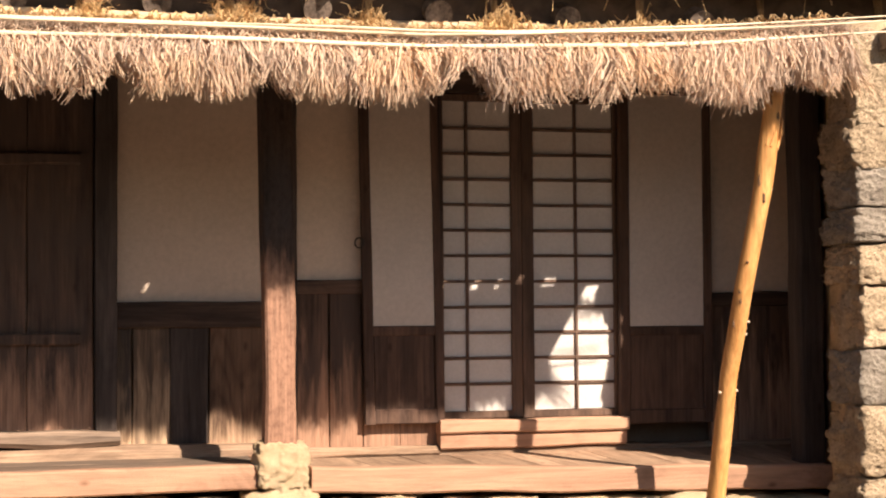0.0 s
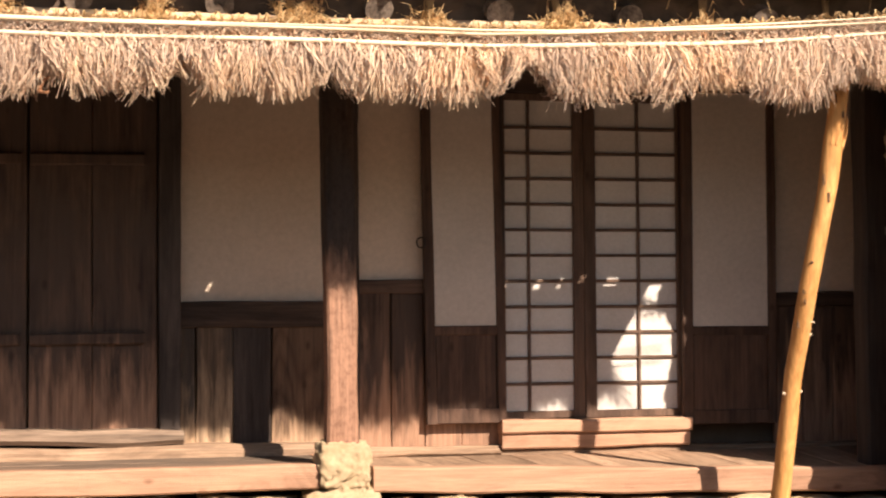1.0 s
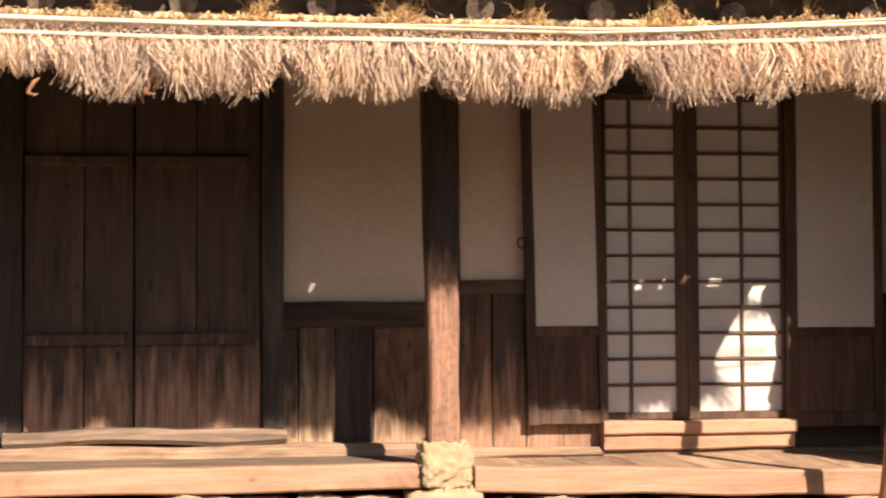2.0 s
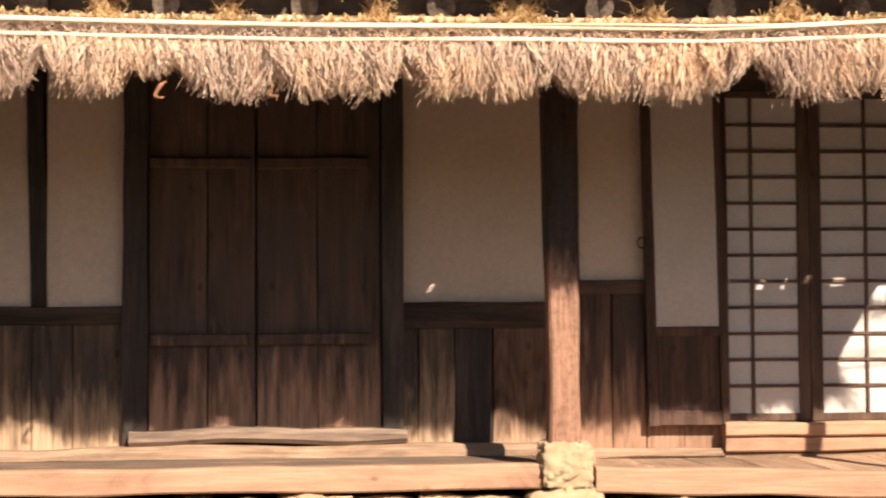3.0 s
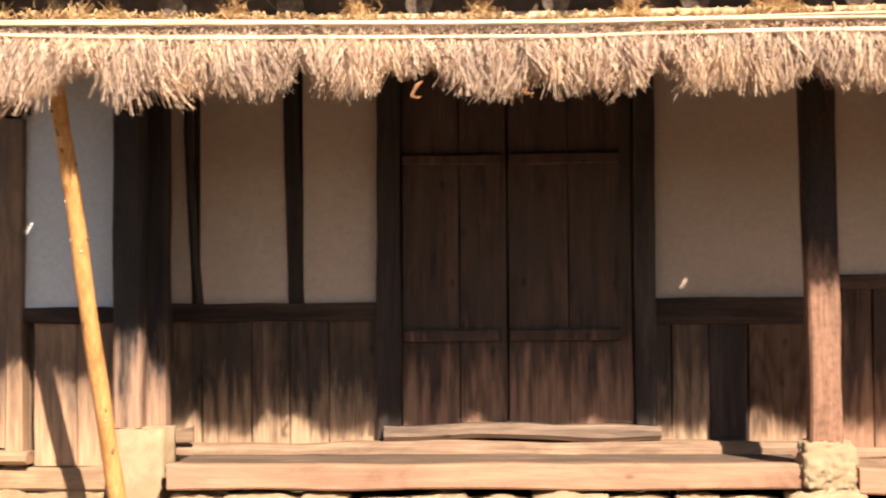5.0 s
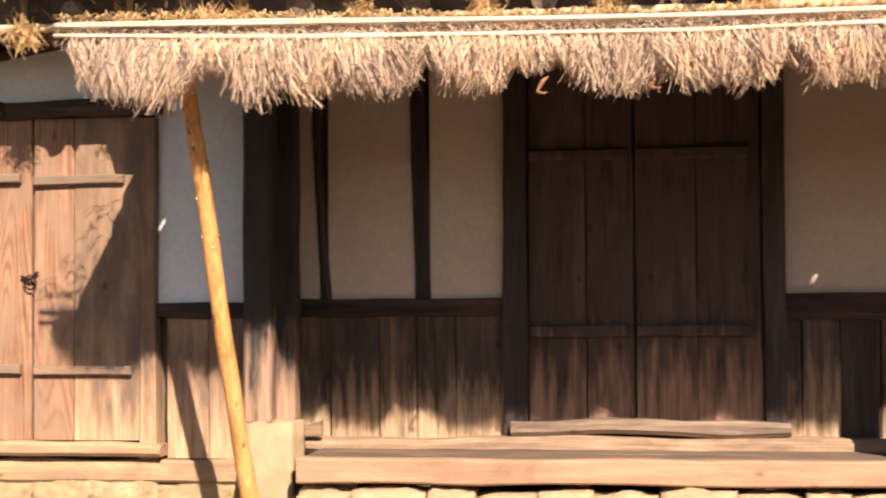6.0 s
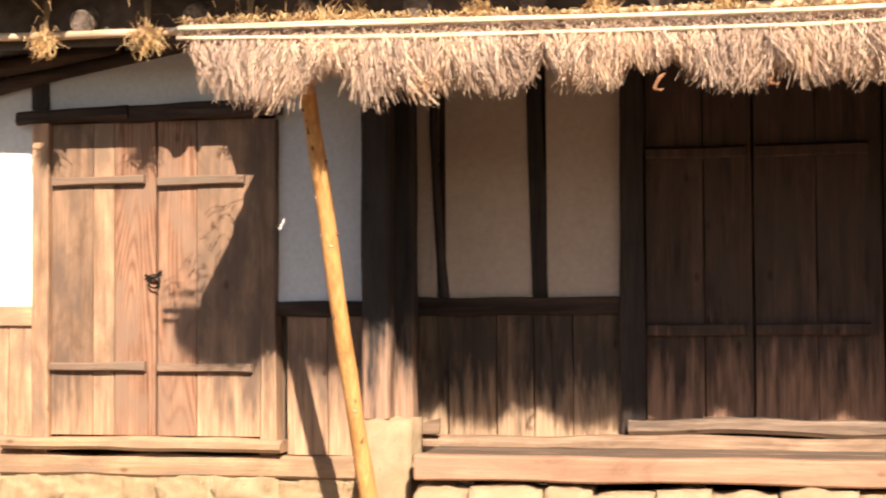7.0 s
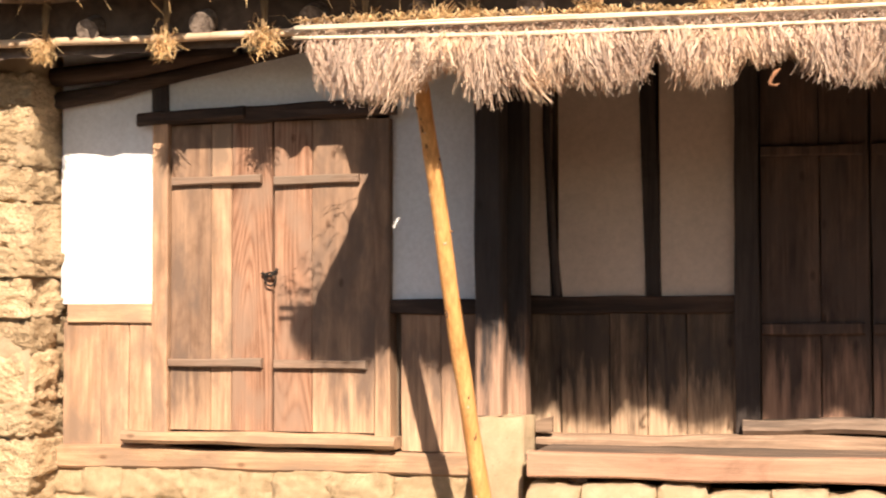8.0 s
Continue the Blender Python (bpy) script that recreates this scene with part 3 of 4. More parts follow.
part("plaster_panel", slab(-2.941, -2.363, L + 0.012, L + 0.1, 1.414, 2.961, 5, 10, 0.008), WHITE, side, "bright white plaster")
part("plaster_panel", slab(-4.424, -2.941, L + 0.012, L + 0.1, 2.546, 2.961, 12, 4, 0.008), WHITE, side, "bright white plaster")
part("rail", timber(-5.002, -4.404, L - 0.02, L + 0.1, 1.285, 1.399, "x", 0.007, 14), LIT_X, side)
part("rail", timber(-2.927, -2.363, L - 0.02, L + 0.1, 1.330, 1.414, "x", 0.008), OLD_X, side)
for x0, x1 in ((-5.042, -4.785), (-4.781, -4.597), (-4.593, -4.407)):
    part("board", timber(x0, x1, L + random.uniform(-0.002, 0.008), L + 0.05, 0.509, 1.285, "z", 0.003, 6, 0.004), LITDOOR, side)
# right-hand boards take the darker MIDDOOR where the shadow falls
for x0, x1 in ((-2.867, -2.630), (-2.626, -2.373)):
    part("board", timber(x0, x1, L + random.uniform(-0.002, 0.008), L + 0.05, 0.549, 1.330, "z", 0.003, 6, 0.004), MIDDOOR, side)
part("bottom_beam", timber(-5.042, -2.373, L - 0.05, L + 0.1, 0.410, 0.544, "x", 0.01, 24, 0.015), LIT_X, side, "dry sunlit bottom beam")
part("backing", slab(-5.339, -2.334, L + 0.11, L + 0.2, 0.0, TOP), DARKIN, side)
part("sloping_beam", log([(-5.091, L - 0.03, 2.644), (-4.696, L - 0.035, 2.684), (-4.251, L - 0.03, 2.773), (-3.460, L - 0.04, 2.901), (-2.571, L - 0.03, 2.951)], [0.055, 0.05, 0.045, 0.04, 0.04]), OLD_X, side, "crooked dark log under the eaves")
part("sloping_beam", log([(-5.091, L - 0.06, 2.783), (-4.548, L - 0.06, 2.813), (-3.856, L - 0.06, 2.911)], [0.06, 0.06, 0.05]), OLD_X, side)
part("strut", timber(-4.439, -4.340, L - 0.03, L + 0.08, 2.556, 2.724, "z", 0.006, 4), OLD_V, side)

# door of the side room
sd = thing("door_3", (-3.648, L, 0.628), "sunlit closed double plank door with battens and an iron hasp", "door", kind="structure")
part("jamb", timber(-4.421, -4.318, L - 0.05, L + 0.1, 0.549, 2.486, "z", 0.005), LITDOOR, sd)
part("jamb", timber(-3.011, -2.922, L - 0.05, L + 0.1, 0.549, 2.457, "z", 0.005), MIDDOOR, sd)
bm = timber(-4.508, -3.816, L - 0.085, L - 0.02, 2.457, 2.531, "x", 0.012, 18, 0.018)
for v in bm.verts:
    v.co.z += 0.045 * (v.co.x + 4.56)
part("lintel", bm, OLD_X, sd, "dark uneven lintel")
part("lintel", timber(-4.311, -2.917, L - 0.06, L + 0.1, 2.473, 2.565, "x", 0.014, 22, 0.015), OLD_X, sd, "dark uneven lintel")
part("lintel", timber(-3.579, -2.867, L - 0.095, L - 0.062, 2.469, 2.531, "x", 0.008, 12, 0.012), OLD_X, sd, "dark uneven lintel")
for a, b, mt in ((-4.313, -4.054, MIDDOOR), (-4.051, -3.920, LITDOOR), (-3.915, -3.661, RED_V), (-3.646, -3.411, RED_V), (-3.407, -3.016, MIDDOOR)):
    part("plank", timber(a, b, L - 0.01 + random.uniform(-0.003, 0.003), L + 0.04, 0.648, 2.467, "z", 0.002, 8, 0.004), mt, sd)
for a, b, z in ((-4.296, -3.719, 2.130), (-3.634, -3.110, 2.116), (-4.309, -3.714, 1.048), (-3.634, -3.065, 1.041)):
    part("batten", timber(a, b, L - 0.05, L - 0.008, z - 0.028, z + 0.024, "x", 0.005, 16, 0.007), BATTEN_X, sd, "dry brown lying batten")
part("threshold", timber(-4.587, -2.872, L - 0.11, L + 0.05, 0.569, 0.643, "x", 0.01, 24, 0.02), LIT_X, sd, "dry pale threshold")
hasp = part("hasp", log([(-3.717, L - 0.03, 1.572), (-3.658, L - 0.045, 1.552), (-3.614, L - 0.035, 1.597)], [0.008, 0.01, 0.008], 8, 0.05), IRON, sd, "black iron hasp")
part("hasp_ring", log([(-3.658 + 0.035 * math.cos(a * math.pi / 6), L - 0.04, 1.537 + 0.04 * math.sin(a * math.pi / 6)) for a in range(13)], [0.006] * 13, 6, 0.0, None, 1), IRON, hasp)

# ---- house shell behind ----
shell = thing("wall_back", (0, 12.5, 0), "plain clay walls closing the house behind", "wall", kind="structure")
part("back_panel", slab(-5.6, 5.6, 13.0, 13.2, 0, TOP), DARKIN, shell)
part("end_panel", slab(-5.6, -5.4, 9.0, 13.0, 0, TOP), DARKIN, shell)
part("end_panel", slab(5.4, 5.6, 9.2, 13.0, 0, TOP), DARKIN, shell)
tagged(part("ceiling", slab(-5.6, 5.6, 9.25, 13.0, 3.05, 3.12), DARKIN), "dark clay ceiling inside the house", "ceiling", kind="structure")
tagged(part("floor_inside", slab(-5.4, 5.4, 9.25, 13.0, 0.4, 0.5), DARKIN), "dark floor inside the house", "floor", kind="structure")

# ---- roof ----
bm = bmesh.new()
rows = []
for i in range(701):
    x = -6.6 + 13.2 * i / 700
    rag = 0.1 * noise.noise((x * 2.1, 3, 8)) + 0.11 * noise.noise((x * 8.5, 1, 4)) + 0.06 * noise.noise((x * 23.0, 2, 6))
    rows.append([(x, y, z + (0.03 * noise.noise((x * 2, y * 2, z)) if y != 7.665 else 0)) for y, z in ((7.97, 3.13), (7.665, 3.115 + rag), (7.61, 3.32), (7.6, 3.5), (9.4, 4.3), (11, 4.7), (12.6, 4.3), (14, 3.5), (14, 3.14), (11, 3.9))])
skin(bm, rows)
tagged(part("roof", bm, THATCH), "thick straw thatch roof with a low eave", "roof", kind="structure")

RAFTERS = (-5.2, -4.51, -3.81, -3.15, -2.54, -1.94, -1.33, -0.68, 0.01, 0.70, 1.51, 2.15, 2.86, 3.63, 4.3)
eave = thing("eave", (0, 8.2, 3.0), "row of round rafter ends under the thatch", "eave", kind="structure")
for x in RAFTERS:
    r = random.uniform(0.068, 0.08)
    part("rafter", log([(x, 7.92, 2.928), (x + random.uniform(-0.03, 0.03), 9.3, 3.5)], [r, r * 1.05], 18, 0.05), RAFT, eave, "round dark rafter with a sawn end")
part("eave_pole", log([(-6.4, 7.95, 2.91), (-5.1, 7.95, 2.895), (-4.1, 7.95, 2.875), (-3.0, 7.95, 2.865), (-1, 7.95, 2.86), (1.5, 7.95, 2.86), (3.5, 7.95, 2.9), (6, 7.95, 2.96)], [0.024] * 8, 10, 0.08, None, 8), EAVECANE, eave, "pale cane pole tied under the rafters")
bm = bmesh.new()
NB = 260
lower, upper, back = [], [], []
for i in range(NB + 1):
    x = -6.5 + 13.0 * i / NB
    # hangs lower behind the awning, out of view, to stop sun leaking in
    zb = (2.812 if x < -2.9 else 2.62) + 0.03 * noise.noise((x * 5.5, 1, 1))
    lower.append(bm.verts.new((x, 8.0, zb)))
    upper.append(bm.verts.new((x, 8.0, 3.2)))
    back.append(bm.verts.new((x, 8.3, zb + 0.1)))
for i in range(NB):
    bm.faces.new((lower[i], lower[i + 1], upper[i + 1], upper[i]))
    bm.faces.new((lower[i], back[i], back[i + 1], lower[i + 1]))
part("soffit", bm, DARKCLAY, eave, "ragged dark clay and straw between the rafters")

# ---- straw ----
def stalks(rows, width=0.0045):
    """Many stalks in one mesh; each row is root, middle, tip and thickness."""
    verts, faces = [], []
    for root, mid, tip, w in rows:
        b = len(verts)
        a = random.uniform(0, 6.28)
        for p, s in ((root, w), (mid, w * 0.95), (tip, w * 0.5)):
            for q in range(3):
                an = a + q * 2.094
                verts.append((p[0] + s * math.cos(an), p[1] + s * math.sin(an), p[2]))
        for lv in (0, 3):
            for q in range(3):
                q2 = (q + 1) % 3
                faces.append((b + lv + q, b + lv + q2, b + lv + 3 + q2, b + lv + 3 + q))
        faces.append((b + 6, b + 7, b + 8))
    return verts, faces


def stalk_part(name, rows, material, parent, label="", kind=""):
    v, f = stalks(rows)
    mid = Vector([(min(p[k] for p in v) + max(p[k] for p in v)) / 2 for k in range(3)])
    me = bpy.data.meshes.new(name)
    me.from_pydata([tuple(Vector(p) - mid) for p in v], [], f)
    me.materials.append(material)
    ob = new(name, me)
    ob.parent = parent
    base, up = Vector((0, 0, 0)), parent
    while up:
        base += up.location
        up = up.parent
    ob.location = mid - base
    return tagged(ob, label, kind=kind)


# loose stalks that hang from the thatch over the eave
rows = []
for i in range(34):
    x = random.uniform(-5.6, 4.6)
    top, drop = Vector((x, random.uniform(7.72, 7.86), 3.12)), random.uniform(0.06, 0.2)
    tip = top + Vector((random.gauss(0, 0.05), random.gauss(0, 0.02), -drop))
    rows.append((top, top.lerp(tip, 0.5) + Vector((random.gauss(0, 0.015), 0, 0)), tip, random.uniform(0.0018, 0.0038)))
stalk_part("loose_stalk", rows, ROPE, eave, "single straw stalks hanging loose", "stuff")

# ---- propped straw awning ----
AX0, AX1 = -2.87, 3.99
BZ = ((-2.88, 2.64), (-1.8, 2.612), (-0.78, 2.585), (0.0, 2.579), (0.92, 2.587), (1.97, 2.585), (3.1, 2.643), (4.4, 2.765))
# clumps of the fringe: where, how wide, how much shorter (+) or longer (-)
GAPS = ((-2.76, 0.06, 0.03), (-2.4, 0.05, -0.021), (-2.13, 0.1, 0.08), (-1.95, 0.05, -0.035), (-1.74, 0.05, -0.029), (-1.53, 0.05, 0.036),
        (-1.35, 0.1, -0.026), (-1.14, 0.04, 0.13), (-0.9, 0.1, -0.029), (-0.75, 0.035, 0.075), (-0.63, 0.035, -0.024), (-0.63, 0.1, 0.085),
        (-0.54, 0.035, 0.055), (-0.27, 0.15, -0.025), (0.3, 0.05, -0.024), (0.45, 0.07, 0.08), (0.6, 0.035, -0.022), (0.87, 0.05, -0.025),
        (1.11, 0.07, 0.06), (1.65, 0.25, -0.008), (2.01, 0.085, 0.16), (2.25, 0.07, -0.022), (2.52, 0.035, 0.049), (2.73, 0.035, -0.027),
        (3.03, 0.25, 0.066), (3.36, 0.1, -0.019), (3.57, 0.035, 0.041), (3.69, 0.15, 0.145), (3.86, 0.07, 0.06), (3.985, 0.05, 0.16))


def tip_z(x):
    z = 2.388 + 0.012 * noise.noise((x * 14.0, 4.5, 2.0))
    for c, h, d in GAPS:
        z += d * math.exp(-((x - c) / h) ** 2)
    return z


awning = thing("straw_awning", (0.6, 7.5, 2.7), "sun-bleached straw awning, fringed and propped on two poles", "awning")


def bed(x0, x1, f0, f1, name, label):
    """A stretch of the sloping straw bed, from f0 to f1 of the way up from its front edge."""
    rings = []
    k = max(2, int((x1 - x0) / 0.09))
    for i in range(k + 1):
        x = x0 + (x1 - x0) * i / k
        z = lerp_at(BZ, x)
        n = lambda q: 0.012 * noise.noise((x * 6, q * 3.0, 1.0))
        at = lambda f, d: (x, 7.02 + 0.93 * f, z + (2.71 - z) * f + d)
        (_, ya, za), (_, yb, zb) = at(f0, 0), at(f1, 0)
        rings.append([(x, ya, za - 0.03 + n(1)), (x, ya - (0.03 if f0 == 0 else 0), za + 0.03 + n(2)), (x, ya + 0.01, za + 0.08 + n(3)), (x, yb, zb + 0.06 + n(4)), (x, yb, zb - 0.03 + n(5))])
    bm = bmesh.new()
    skin(bm, rings)
    part(name, bm, THATCH, awning, label)


# right-end stretches added, partly out of view, to keep sun off the door leaf
bed(4.13, AX1 + 0.38, 0.40, 0.66, "thatch_bed", "packed straw bed")
bed(AX1 + 0.37, AX1 + 0.9, 0.25, 1.0, "thatch_bed", "packed straw bed")
bed(AX1 - 0.02, AX1 + 0.38, 0.62, 0.80, "thatch_bed", "packed straw bed")
bed(AX0 + 0.2, AX1, 0.0, 0.52, "thatch_bed", "packed straw bed")
bed(AX0 + 0.16, AX1 + 0.38, 0.70, 1.0, "thatch_bed", "packed straw bed")
HOLES = ((1.365, 0.068), (1.49, 0.03), (3.10, 0.06), (3.30, 0.09), (3.44, 0.07), (3.56, 0.09), (3.76, 0.13), (-2.43, 0.06), (-2.08, 0.04), (-2.02, 0.02))
x = AX0 + 0.18
for c, wd in sorted(HOLES):
    bed(x, c - wd / 2, 0.51, 0.71, "thatch_bed", "packed straw bed")
    x = c + wd / 2
bed(x, AX1, 0.51, 0.71, "thatch_bed", "packed straw bed")
bed(1.30, 1.43, 0.51, 0.55, "thatch_bed", "packed straw bed")
rows = []
x = AX0 + 0.07
while x < AX1:
    width = random.uniform(0.012, 0.04)
    lean0, drop, push = random.gauss(0.01, 0.06), random.gauss(0.0, 0.026), random.gauss(0, 0.022)
    if x < AX0 + 0.25:
        lean0 = 0.5 * abs(lean0) + 0.075 - 0.3 * (x - AX0)
    for k in range(int(width * 3000)):
        xs_ = x + random.uniform(-0.2, 1.2) * width
        if xs_ < AX0 + 0.24 and random.random() < 0.5:
            continue
        z = lerp_at(BZ, xs_)
        lean = lean0 + random.gauss(0, 0.045)
        layer = random.random()
        zr = z + random.uniform(-0.05, 0.02)
        yr = random.uniform(6.97, 7.07)
        zt = tip_z(xs_ + lean * 0.7) - 0.03 + drop + abs(random.gauss(0, 0.034))
        if layer < 0.62:
            # short cut ends lying over the long ones
            zt += random.uniform(0.02, 1.0) * max(0.02, zr - zt - 0.05)
            yr -= 0.035 * random.random()
        if zt > zr - 0.02:
            zt = zr - random.uniform(0.02, 0.06)
        yt = yr + push + random.gauss(-0.02 if layer < 0.62 else 0.0, 0.024)
        f = (zr - zt) / 0.22
        bow = random.gauss(0, 0.016)
        rows.append(((xs_, yr, zr), (xs_ + lean * 0.35 * f + bow, (yr + yt) / 2 - 0.014, (zr + zt) / 2 + 0.01), (xs_ + lean * f, yt, zt), random.choice((0.0014, 0.0018, 0.0021, 0.0025, 0.003, 0.0036))))
    x += width * random.uniform(0.6, 0.95)
for k in range(34):
    xs_ = random.uniform(AX0 + 0.05, AX1)
    zr = lerp_at(BZ, xs_) - 0.03
    zt = tip_z(xs_) - random.uniform(0.0, 0.06)
    rows.append(((xs_, 7.0, zr), (xs_ + random.gauss(0, 0.02), 6.99, (zr + zt) / 2), (xs_ + random.gauss(0, 0.05), 7.0, zt), 0.0024))
stalk_part("fringe", rows, STRAW, awning, "hanging fringe of pale cut straw", "stuff")
rows = []
for i in range(5400):
    x = random.uniform(AX0 + 0.03, AX1 + 0.34)
    z, back = lerp_at(BZ, x), 0.0
    if x > AX1 + 0.02:
        # the end of the awning is set back beside the stone pier
        back = 0.39
        z += (2.71 - z) * 0.42
    z += random.uniform(-0.02, 0.09)
    dx = random.gauss(0, 0.05)
    rows.append(((x, 6.99 + back, z), (x + dx * 0.5, 6.975 + back + random.uniform(-0.01, 0.01), z - 0.02), (x + dx, 6.975 + back + random.uniform(-0.02, 0.012), z - random.uniform(0.02, 0.06)), random.uniform(0.0014, 0.003)))
stalk_part("cut_straw", rows, STRAW, awning, "cut straw ends between the canes", "stuff")
rows = []
for i in range(2900):
    x = random.uniform(AX0, AX1)
    z = lerp_at(BZ, x) + 0.085
    f = random.random() ** 2.6
    y = 7.04 + 0.8 * f
    zz = z + (2.78 - z) * f * 0.86
    an = random.gauss(0, 0.6)
    ln = random.uniform(0.05, 0.14)
    up = random.uniform(-0.005, 0.05)
    rows.append(((x, y, zz), (x + math.sin(an) * ln * 0.5, y - math.cos(an) * ln * 0.3, zz + up), (x + math.sin(an) * ln, y - math.cos(an) * ln * 0.6, zz + up * 0.4), random.uniform(0.0025, 0.0045)))
stalk_part("loose_straw", rows, ROPE, awning, "loose golden straw on top", "stuff")
rows = []
for i in range(260):
    f = random.random()
    x = AX0 + 0.24 + 0.1 * f
    z = lerp_at(BZ, x)
    p = Vector((x, 7.02 + 0.93 * f, z + (2.71 - z) * f + random.uniform(-0.03, 0.05)))
    big = 0.5 + abs(noise.noise((f * 9, 3, 3))) * 2.2
    d = Vector((-random.uniform(0.0, 0.022) * big * (0.4 + f), random.gauss(0, 0.03), -random.uniform(0.0, 0.07) * big))
    rows.append((p, p + d * 0.5 + Vector((0, 0, 0.012)), p + d, random.uniform(0.0018, 0.0042)))
stalk_part("side_fringe", rows, STRAW, awning, "ragged straw ends along the awning's end", "stuff")
rows = []
for i in range(260):
    p = Vector((-2.27 + random.gauss(0, 0.07), 7.22 + random.gauss(0, 0.04), 2.70 + random.gauss(0, 0.02)))
    d = Vector((random.gauss(0, 0.7), random.gauss(-0.1, 0.3), abs(random.gauss(0.5, 0.4)))).normalized() * random.uniform(0.05, 0.16)
    rows.append((p, p + d * 0.6, p + d + Vector((0, 0, -0.02)), random.uniform(0.0018, 0.0042)))
stalk_part("binding_tuft", rows, ROPE, awning, "golden straw binding over the prop")
for dz, r, y in ((0.0, 0.0105, 6.955), (0.06, 0.0085, 6.961), (0.076, 0.0065, 6.966)):
    pts = [(x, y + 0.008 * noise.noise((x, dz * 40, 0)), lerp_at(BZ, x) + dz * (0.75 + 0.25 * min(1, (x + 3.3) / 2)) + 0.012 * noise.noise((x * 0.8, dz * 90, 5))) for x in [AX0 - 0.0 + (AX1 - AX0 + 0.36) * k / 20 for k in range(21)]]
    part("cane", log(pts, [r * random.uniform(0.8, 1.15) * (1 if k < 18 else 0.62 if k < 20 else 0.4) for k in range(21)], 8, 0.08, None, 3), CANE, awning, "long split cane binding the straw")
part("inner_rail", log([(AX0 + 0.05, 7.1, 2.515), (-1.6, 7.11, 2.53), (0.8, 7.12, 2.53), (AX1 - 0.1, 7.12, 2.62)], [0.026, 0.024, 0.024, 0.024], 12, 0.06, None, 8), LIT_X, awning, "round rail with a pale sawn end")

for x, z in ((-0.63, 2.34), (-0.13, 2.35)):
    bm = log([(x + 0.035, 7.0, z + 0.06), (x + 0.012, 6.99, z + 0.04), (x - 0.004, 6.985, z + 0.012), (x - 0.014, 6.98, z - 0.012), (x + 0.012, 6.975, z - 0.02), (x + 0.03, 6.98, z - 0.012)], [0.003, 0.009, 0.007, 0.008, 0.007, 0.002], 6, 0.25, None, 3)
    part("dry_leaf", bm, DRYLEAF, awning, "curled dry leaf caught in the straw")

# ---- straw ties at the eave ----
TIES = [(a + b) / 2 + random.uniform(-0.06, 0.06) for a, b in zip(RAFTERS, RAFTERS[1:])]
TIES[0:4] = [-4.78, -4.02, -3.43, -2.84]
TIES += [-5.4, 4.7, 1.14, 2.52]
for x in TIES:
    z0 = 2.845 if x < -3.0 else 2.87
    tie = thing("straw_tie", (x, 7.93, z0), "knotted straw rope tied round the eave pole", "straw rope", "straw ties of the eave")
    rows = []
    for i in range(22):
        a = random.gauss(0, 0.014)
        rows.append(((x + a, 7.94 + random.uniform(-0.012, 0.012), 3.2), (x + a * 0.7 + random.uniform(-0.008, 0.008), 7.915, 3.03), (x + random.uniform(-0.016, 0.016), 7.91, z0), random.uniform(0.004, 0.007)))
    stalk_part("rope", rows, SHADEROPE, tie, "twisted straw rope")
    rows = []
    hang = x < -3.0
    wide = random.uniform(0.7, 1.3)
    for i in range(210):
        d = Vector((random.gauss(0, 0.8) * wide, random.gauss(-0.25, 0.35), random.gauss(-0.55, 0.55) if hang else random.gauss(-0.1, 0.45))).normalized() * random.uniform(0.02, 0.11)
        p = Vector((x + random.gauss(0, 0.034) * wide, 7.905 + random.gauss(0, 0.015), z0 + random.gauss(0, 0.028)))
        sag = Vector((random.gauss(0, 0.02), random.gauss(0, 0.01), random.gauss(0.006, 0.016)))
        rows.append((p, p + d * 0.55 + sag, p + d, random.uniform(0.0014, 0.0036)))
    for i in range(5):
        # stray ends that hang loose from the rope
        p = Vector((x + random.gauss(0, 0.03), 7.9, z0 + random.uniform(0.02, 0.12)))
        d = Vector((random.gauss(0, 0.09), -0.02, random.uniform(-0.1, 0.04)))
        rows.append((p, p + d * 0.6 + Vector((0, -0.01, 0.035)), p + d, 0.002))
    stalk_part("knot", rows, ROPE, tie, "frayed straw knot")


# ---- props ----
def prop(points, radii, label):
    pr = thing("prop_pole", points[-1], label, "pole", "props of the awning")
    stem = part("pole", log(points, radii, 14, 0.07, None, 10), PROP, pr, smooth=True)
    pts = [Vector(p) for p in points]
    for k in range(16):
        f = random.uniform(0.08, 0.94) * (len(pts) - 1)
        i = min(int(f), len(pts) - 2)
        c = pts[i].lerp(pts[i + 1], f - i)
        a = random.uniform(-2.9, 0.2)
        d = Vector((math.cos(a), math.sin(a), random.uniform(0.0, 0.4))).normalized()
        r = radii[i] * 0.9
        part("twig_stub", log([c + d * r, c + d * (r + random.uniform(0.006, 0.022))], [random.uniform(0.007, 0.013), 0.005], 7, 0.1, None, 1), STUB if k % 3 else BARK, stem)
    for k in range(11):
        f = random.uniform(0.1, 0.95) * (len(pts) - 1)
        i = min(int(f), len(pts) - 2)
        c = pts[i].lerp(pts[i + 1], f - i)
        a = random.uniform(-2.6, -0.6)
        r = radii[i] * 0.93
        part("knot", rock(c.x + math.cos(a) * r, c.y + math.sin(a) * r, c.z, 0.013, 0.01, random.uniform(0.025, 0.07), 0.3, 3, 0.9), BARK, stem, "dark sunken knot")
    return pr


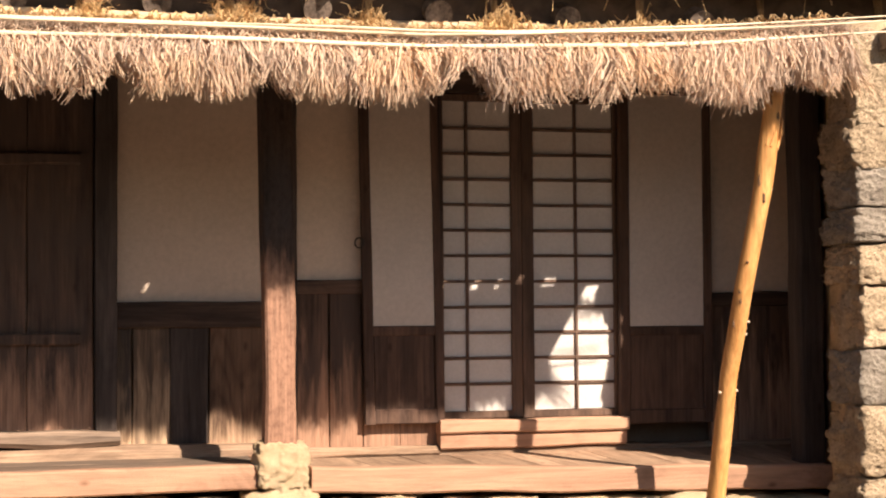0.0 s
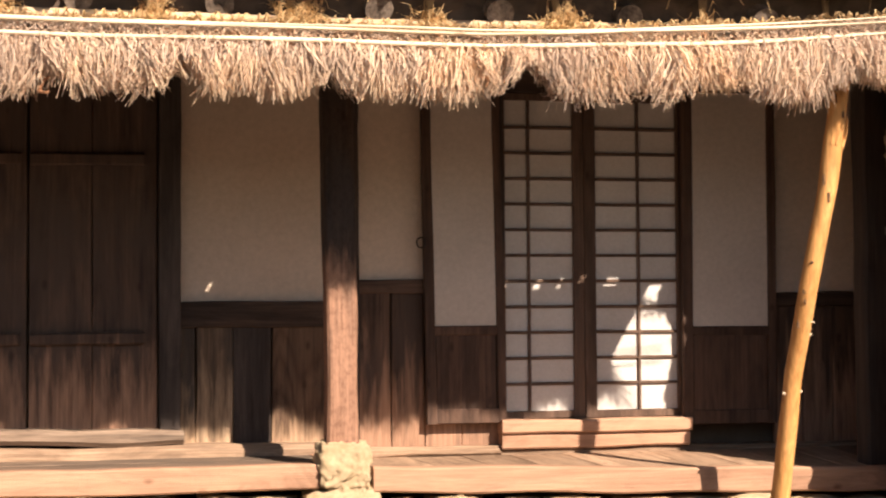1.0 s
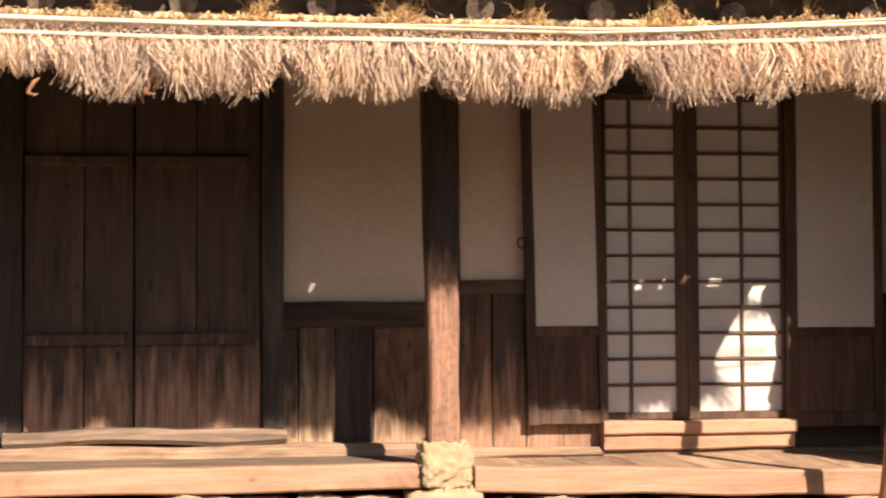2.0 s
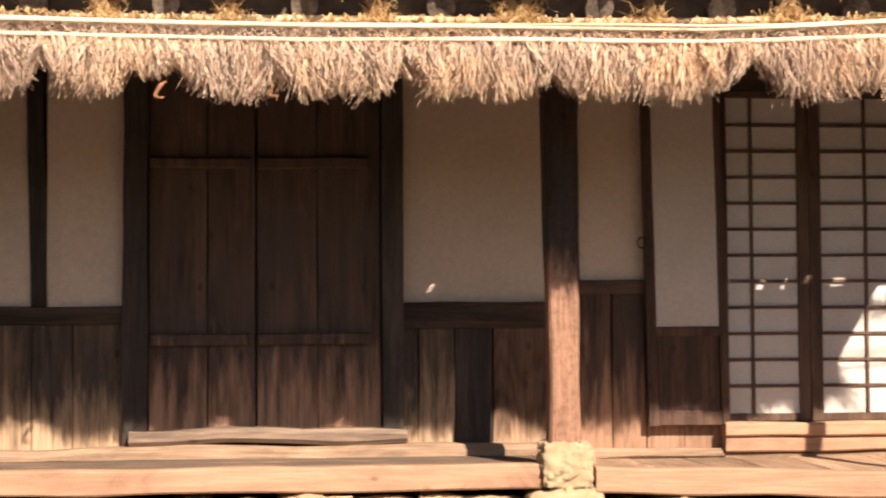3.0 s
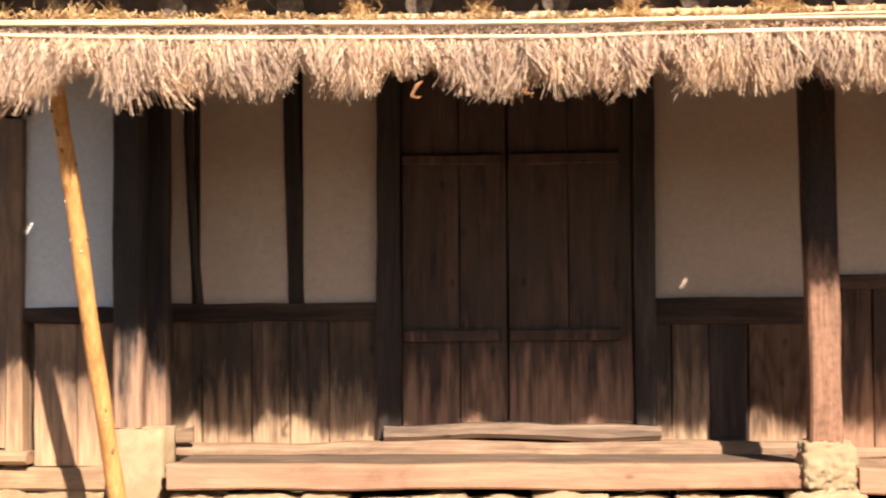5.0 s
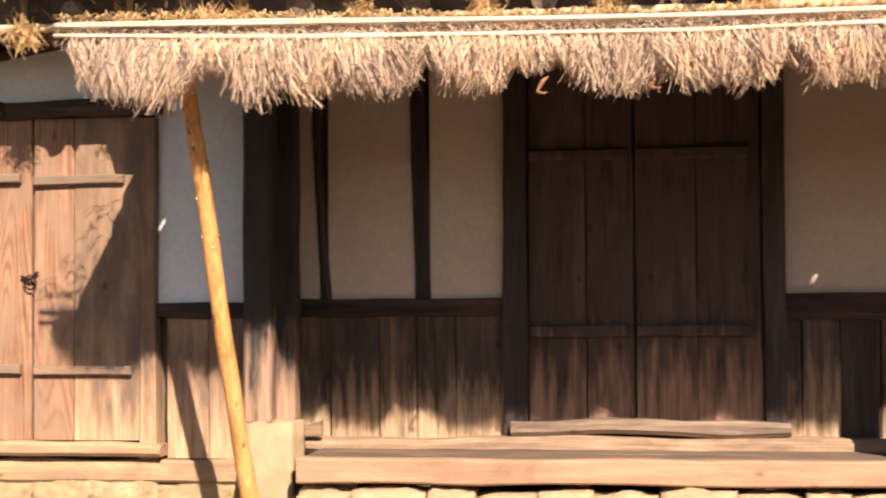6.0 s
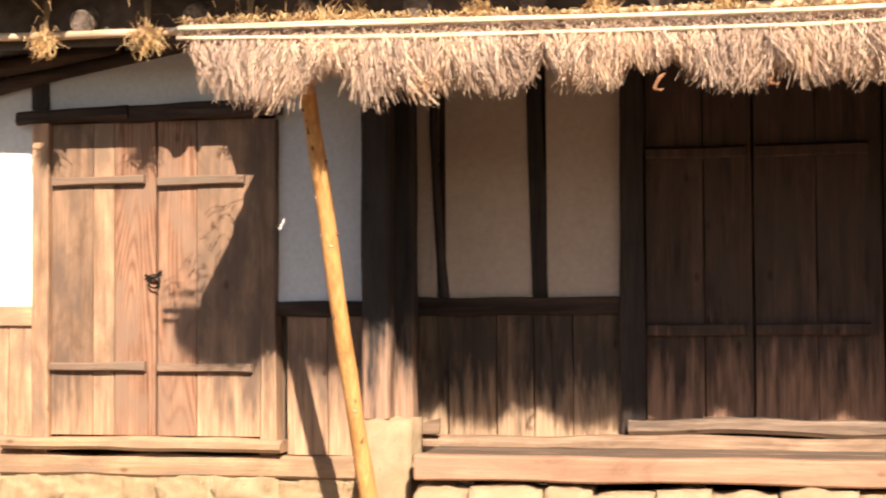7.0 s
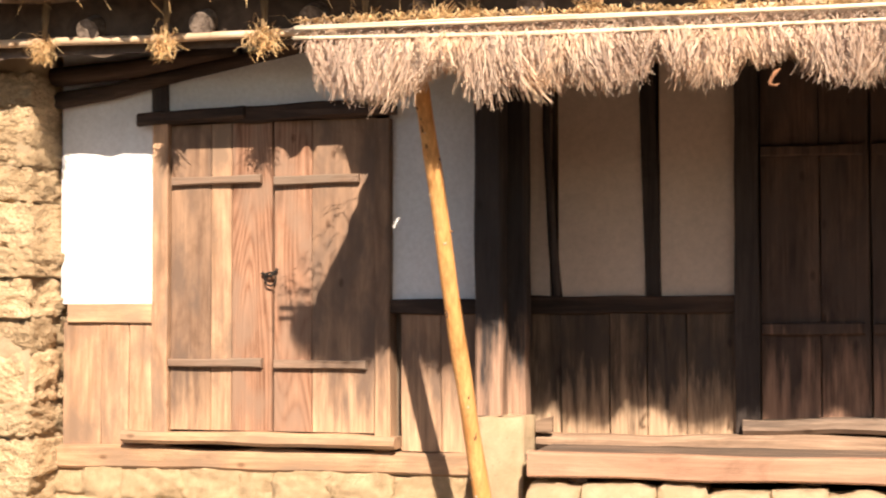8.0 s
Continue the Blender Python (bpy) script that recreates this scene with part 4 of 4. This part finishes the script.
def splinters(pr, base, height, n):
    """Torn slivers that stand up where a pole's head has split."""
    stem = pr.children[0]
    for k in range(n):
        a = -2.8 + 2.6 * k / max(1, n - 1)
        c = Vector(base) + Vector((0.042 * math.cos(a), 0.042 * math.sin(a), random.uniform(-0.06, 0.04)))
        tip = c + Vector((0.03 + random.gauss(0, 0.012), -0.01, height * random.uniform(0.6, 1.1)))
        part("splinter", log([c, c.lerp(tip, 0.5) + Vector((0.006, -0.004, 0)), tip], [0.009, 0.007, 0.002], 6, 0.15, None, 2), PROP, stem)


prop([(-2.37, 7.33, 2.58), (-2.342, 7.5, 2.079), (-2.305, 7.68, 1.45), (-2.257, 7.9, 0.725), (-2.19, 8.1, 0.0)], [0.04, 0.043, 0.044, 0.045, 0.05], "peeled orange-brown prop pole with twig stubs, leaning at the pillar")
split = prop([(3.726, 7.2, 2.643), (3.70, 7.22, 2.428), (3.659, 7.28, 1.983), (3.588, 7.36, 1.5), (3.566, 7.5, 1.054), (3.542, 7.62, 0.466), (3.52, 7.7, 0.0)], [0.04, 0.046, 0.047, 0.047, 0.047, 0.047, 0.05], "peeled orange-brown prop pole, split at the top, before the veranda")
splinters(split, (3.682, 7.25, 2.2), 0.16, 6)

# ---- stone walls at both ends ----
sw = thing("wall_stone_right", (5.3, 8.7, 0), "rough wall of large porous stones, clay-smeared at the top", "stone wall", kind="structure")
part("clay_core", slab(4.26, 6.4, 7.46, 7.72, 0, 2.9, 10, 14, 0.03), CLAY, sw)
part("clay_core", slab(4.9, 6.4, 7.72, 9.3, 0, 2.9), CLAY, sw)
for z0, z1, grey, jut in ((0.0, 0.26, False, 0.02), (0.26, 0.51, False, -0.01), (0.515, 0.868, False, 0.0), (0.874, 1.166, True, -0.015), (1.172, 1.50, False, 0.01), (1.506, 1.715, False, -0.01), (1.72, 1.90, True, -0.03), (1.905, 2.13, True, -0.02)):
    x = 4.24 + jut
    first = True
    while x < 6.3:
        w = random.uniform(0.4, 0.62)
        part("stone", rock(x + w / 2, 7.53 + (0 if first else random.uniform(-0.02, 0.02)), (z0 + z1) / 2, w * 0.97, 0.36, (z1 - z0) * 0.97, 0.075 if grey else 0.1, 18, 0.08, 0.8 if grey else 0.95), GREYROCK if grey else TUFF, sw)
        x += w
        first = False
# crumbling tuff and clay over the courses
for k in range(6):
    part("stone", rock(4.385 + k * 0.3, 7.52 + random.uniform(-0.02, 0.02), 2.25 + random.uniform(-0.015, 0.015), 0.36, 0.34, 0.26, 0.12, 16, 0.12, 0.95), TUFF, sw)
    part("clay_lump", rock(4.43 + k * 0.3, 7.51 + random.uniform(-0.02, 0.02), 2.57, 0.42, 0.34, 0.5, 0.12, 20, 0.14, 1.0), TUFF, sw)
ep = thing("end_post", (4.35, 8.25, 0.5), "dark timber post on the veranda behind the stone pier", "post")
part("shaft", timber(4.32, 4.47, 8.17, 8.33, 0.49, 2.95, "z", 0.006, 14, 0.012), OLD_V, ep)

sw = thing("wall_stone_left", (-5.6, 8.7, 0), "sunlit rubble wall of porous stones bedded in clay", "stone wall", kind="structure")
part("clay_core", slab(-6.6, -5.1, 8.31, 9.3, 0, 3.0, 24, 34, 0.06), CLAY, sw)
z = 0.0
while z < 2.62:
    h = random.uniform(0.16, 0.3)
    x = -5.06 + random.uniform(-0.03, 0.02)
    while x > -6.5:
        w = random.uniform(0.26, 0.5)
        part("stone", rock(x - w / 2, 8.5 + random.uniform(-0.03, 0.03) * (2.2 if z < 1.0 else 1), z + h / 2 + random.uniform(-0.015, 0.015), w * 0.98, 0.44, h * random.uniform(0.94, 1.06), 0.13, 13, 0.08, 0.8), ROCK, sw)
        x -= w
    z += h

# ---- stones under the house ----
base = thing("wall_footing", (-3.7, 8.65, 0), "low footing of rough stones set in pale clay", "footing", kind="structure")
part("clay_bed", slab(-5.1, -2.42, 8.585, 8.85, 0, 0.43, 40, 8, 0.03), YELLOW, base)
for z, h in ((0.33, 0.2), (0.12, 0.24)):
    x = -5.1
    while x < -2.5:
        w = random.uniform(0.2, 0.5)
        part("stone", rock(x + w / 2, 8.672 + random.uniform(-0.012, 0.012), z + random.uniform(-0.015, 0.015), w, 0.21, h * random.uniform(0.85, 1.08), 0.14, 11, 0.14), YELLOW, base)
        x += w * 0.98
base = thing("veranda_footing", (1.2, 8.16, 0), "row of pale rounded stones under the veranda edge", "footing", kind="structure")
x = -2.0
while x < 4.4:
    w = random.uniform(0.22, 0.42)
    top = 0.45 if x < 1.35 else 0.42 - (x - 1.5) * 0.025
    hgt = top + random.uniform(-0.025, 0.01)
    part("stone", rock(x + w / 2, 8.16 + random.uniform(-0.015, 0.015), hgt / 2, w * 0.98, 0.32, hgt, 0.08, 6, 0.22), FOOT, base)
    x += w
part("clay_bed", slab(-2.0, 4.6, 8.3, 8.9, 0, 0.36, 10, 2, 0.02), CLAY, base)
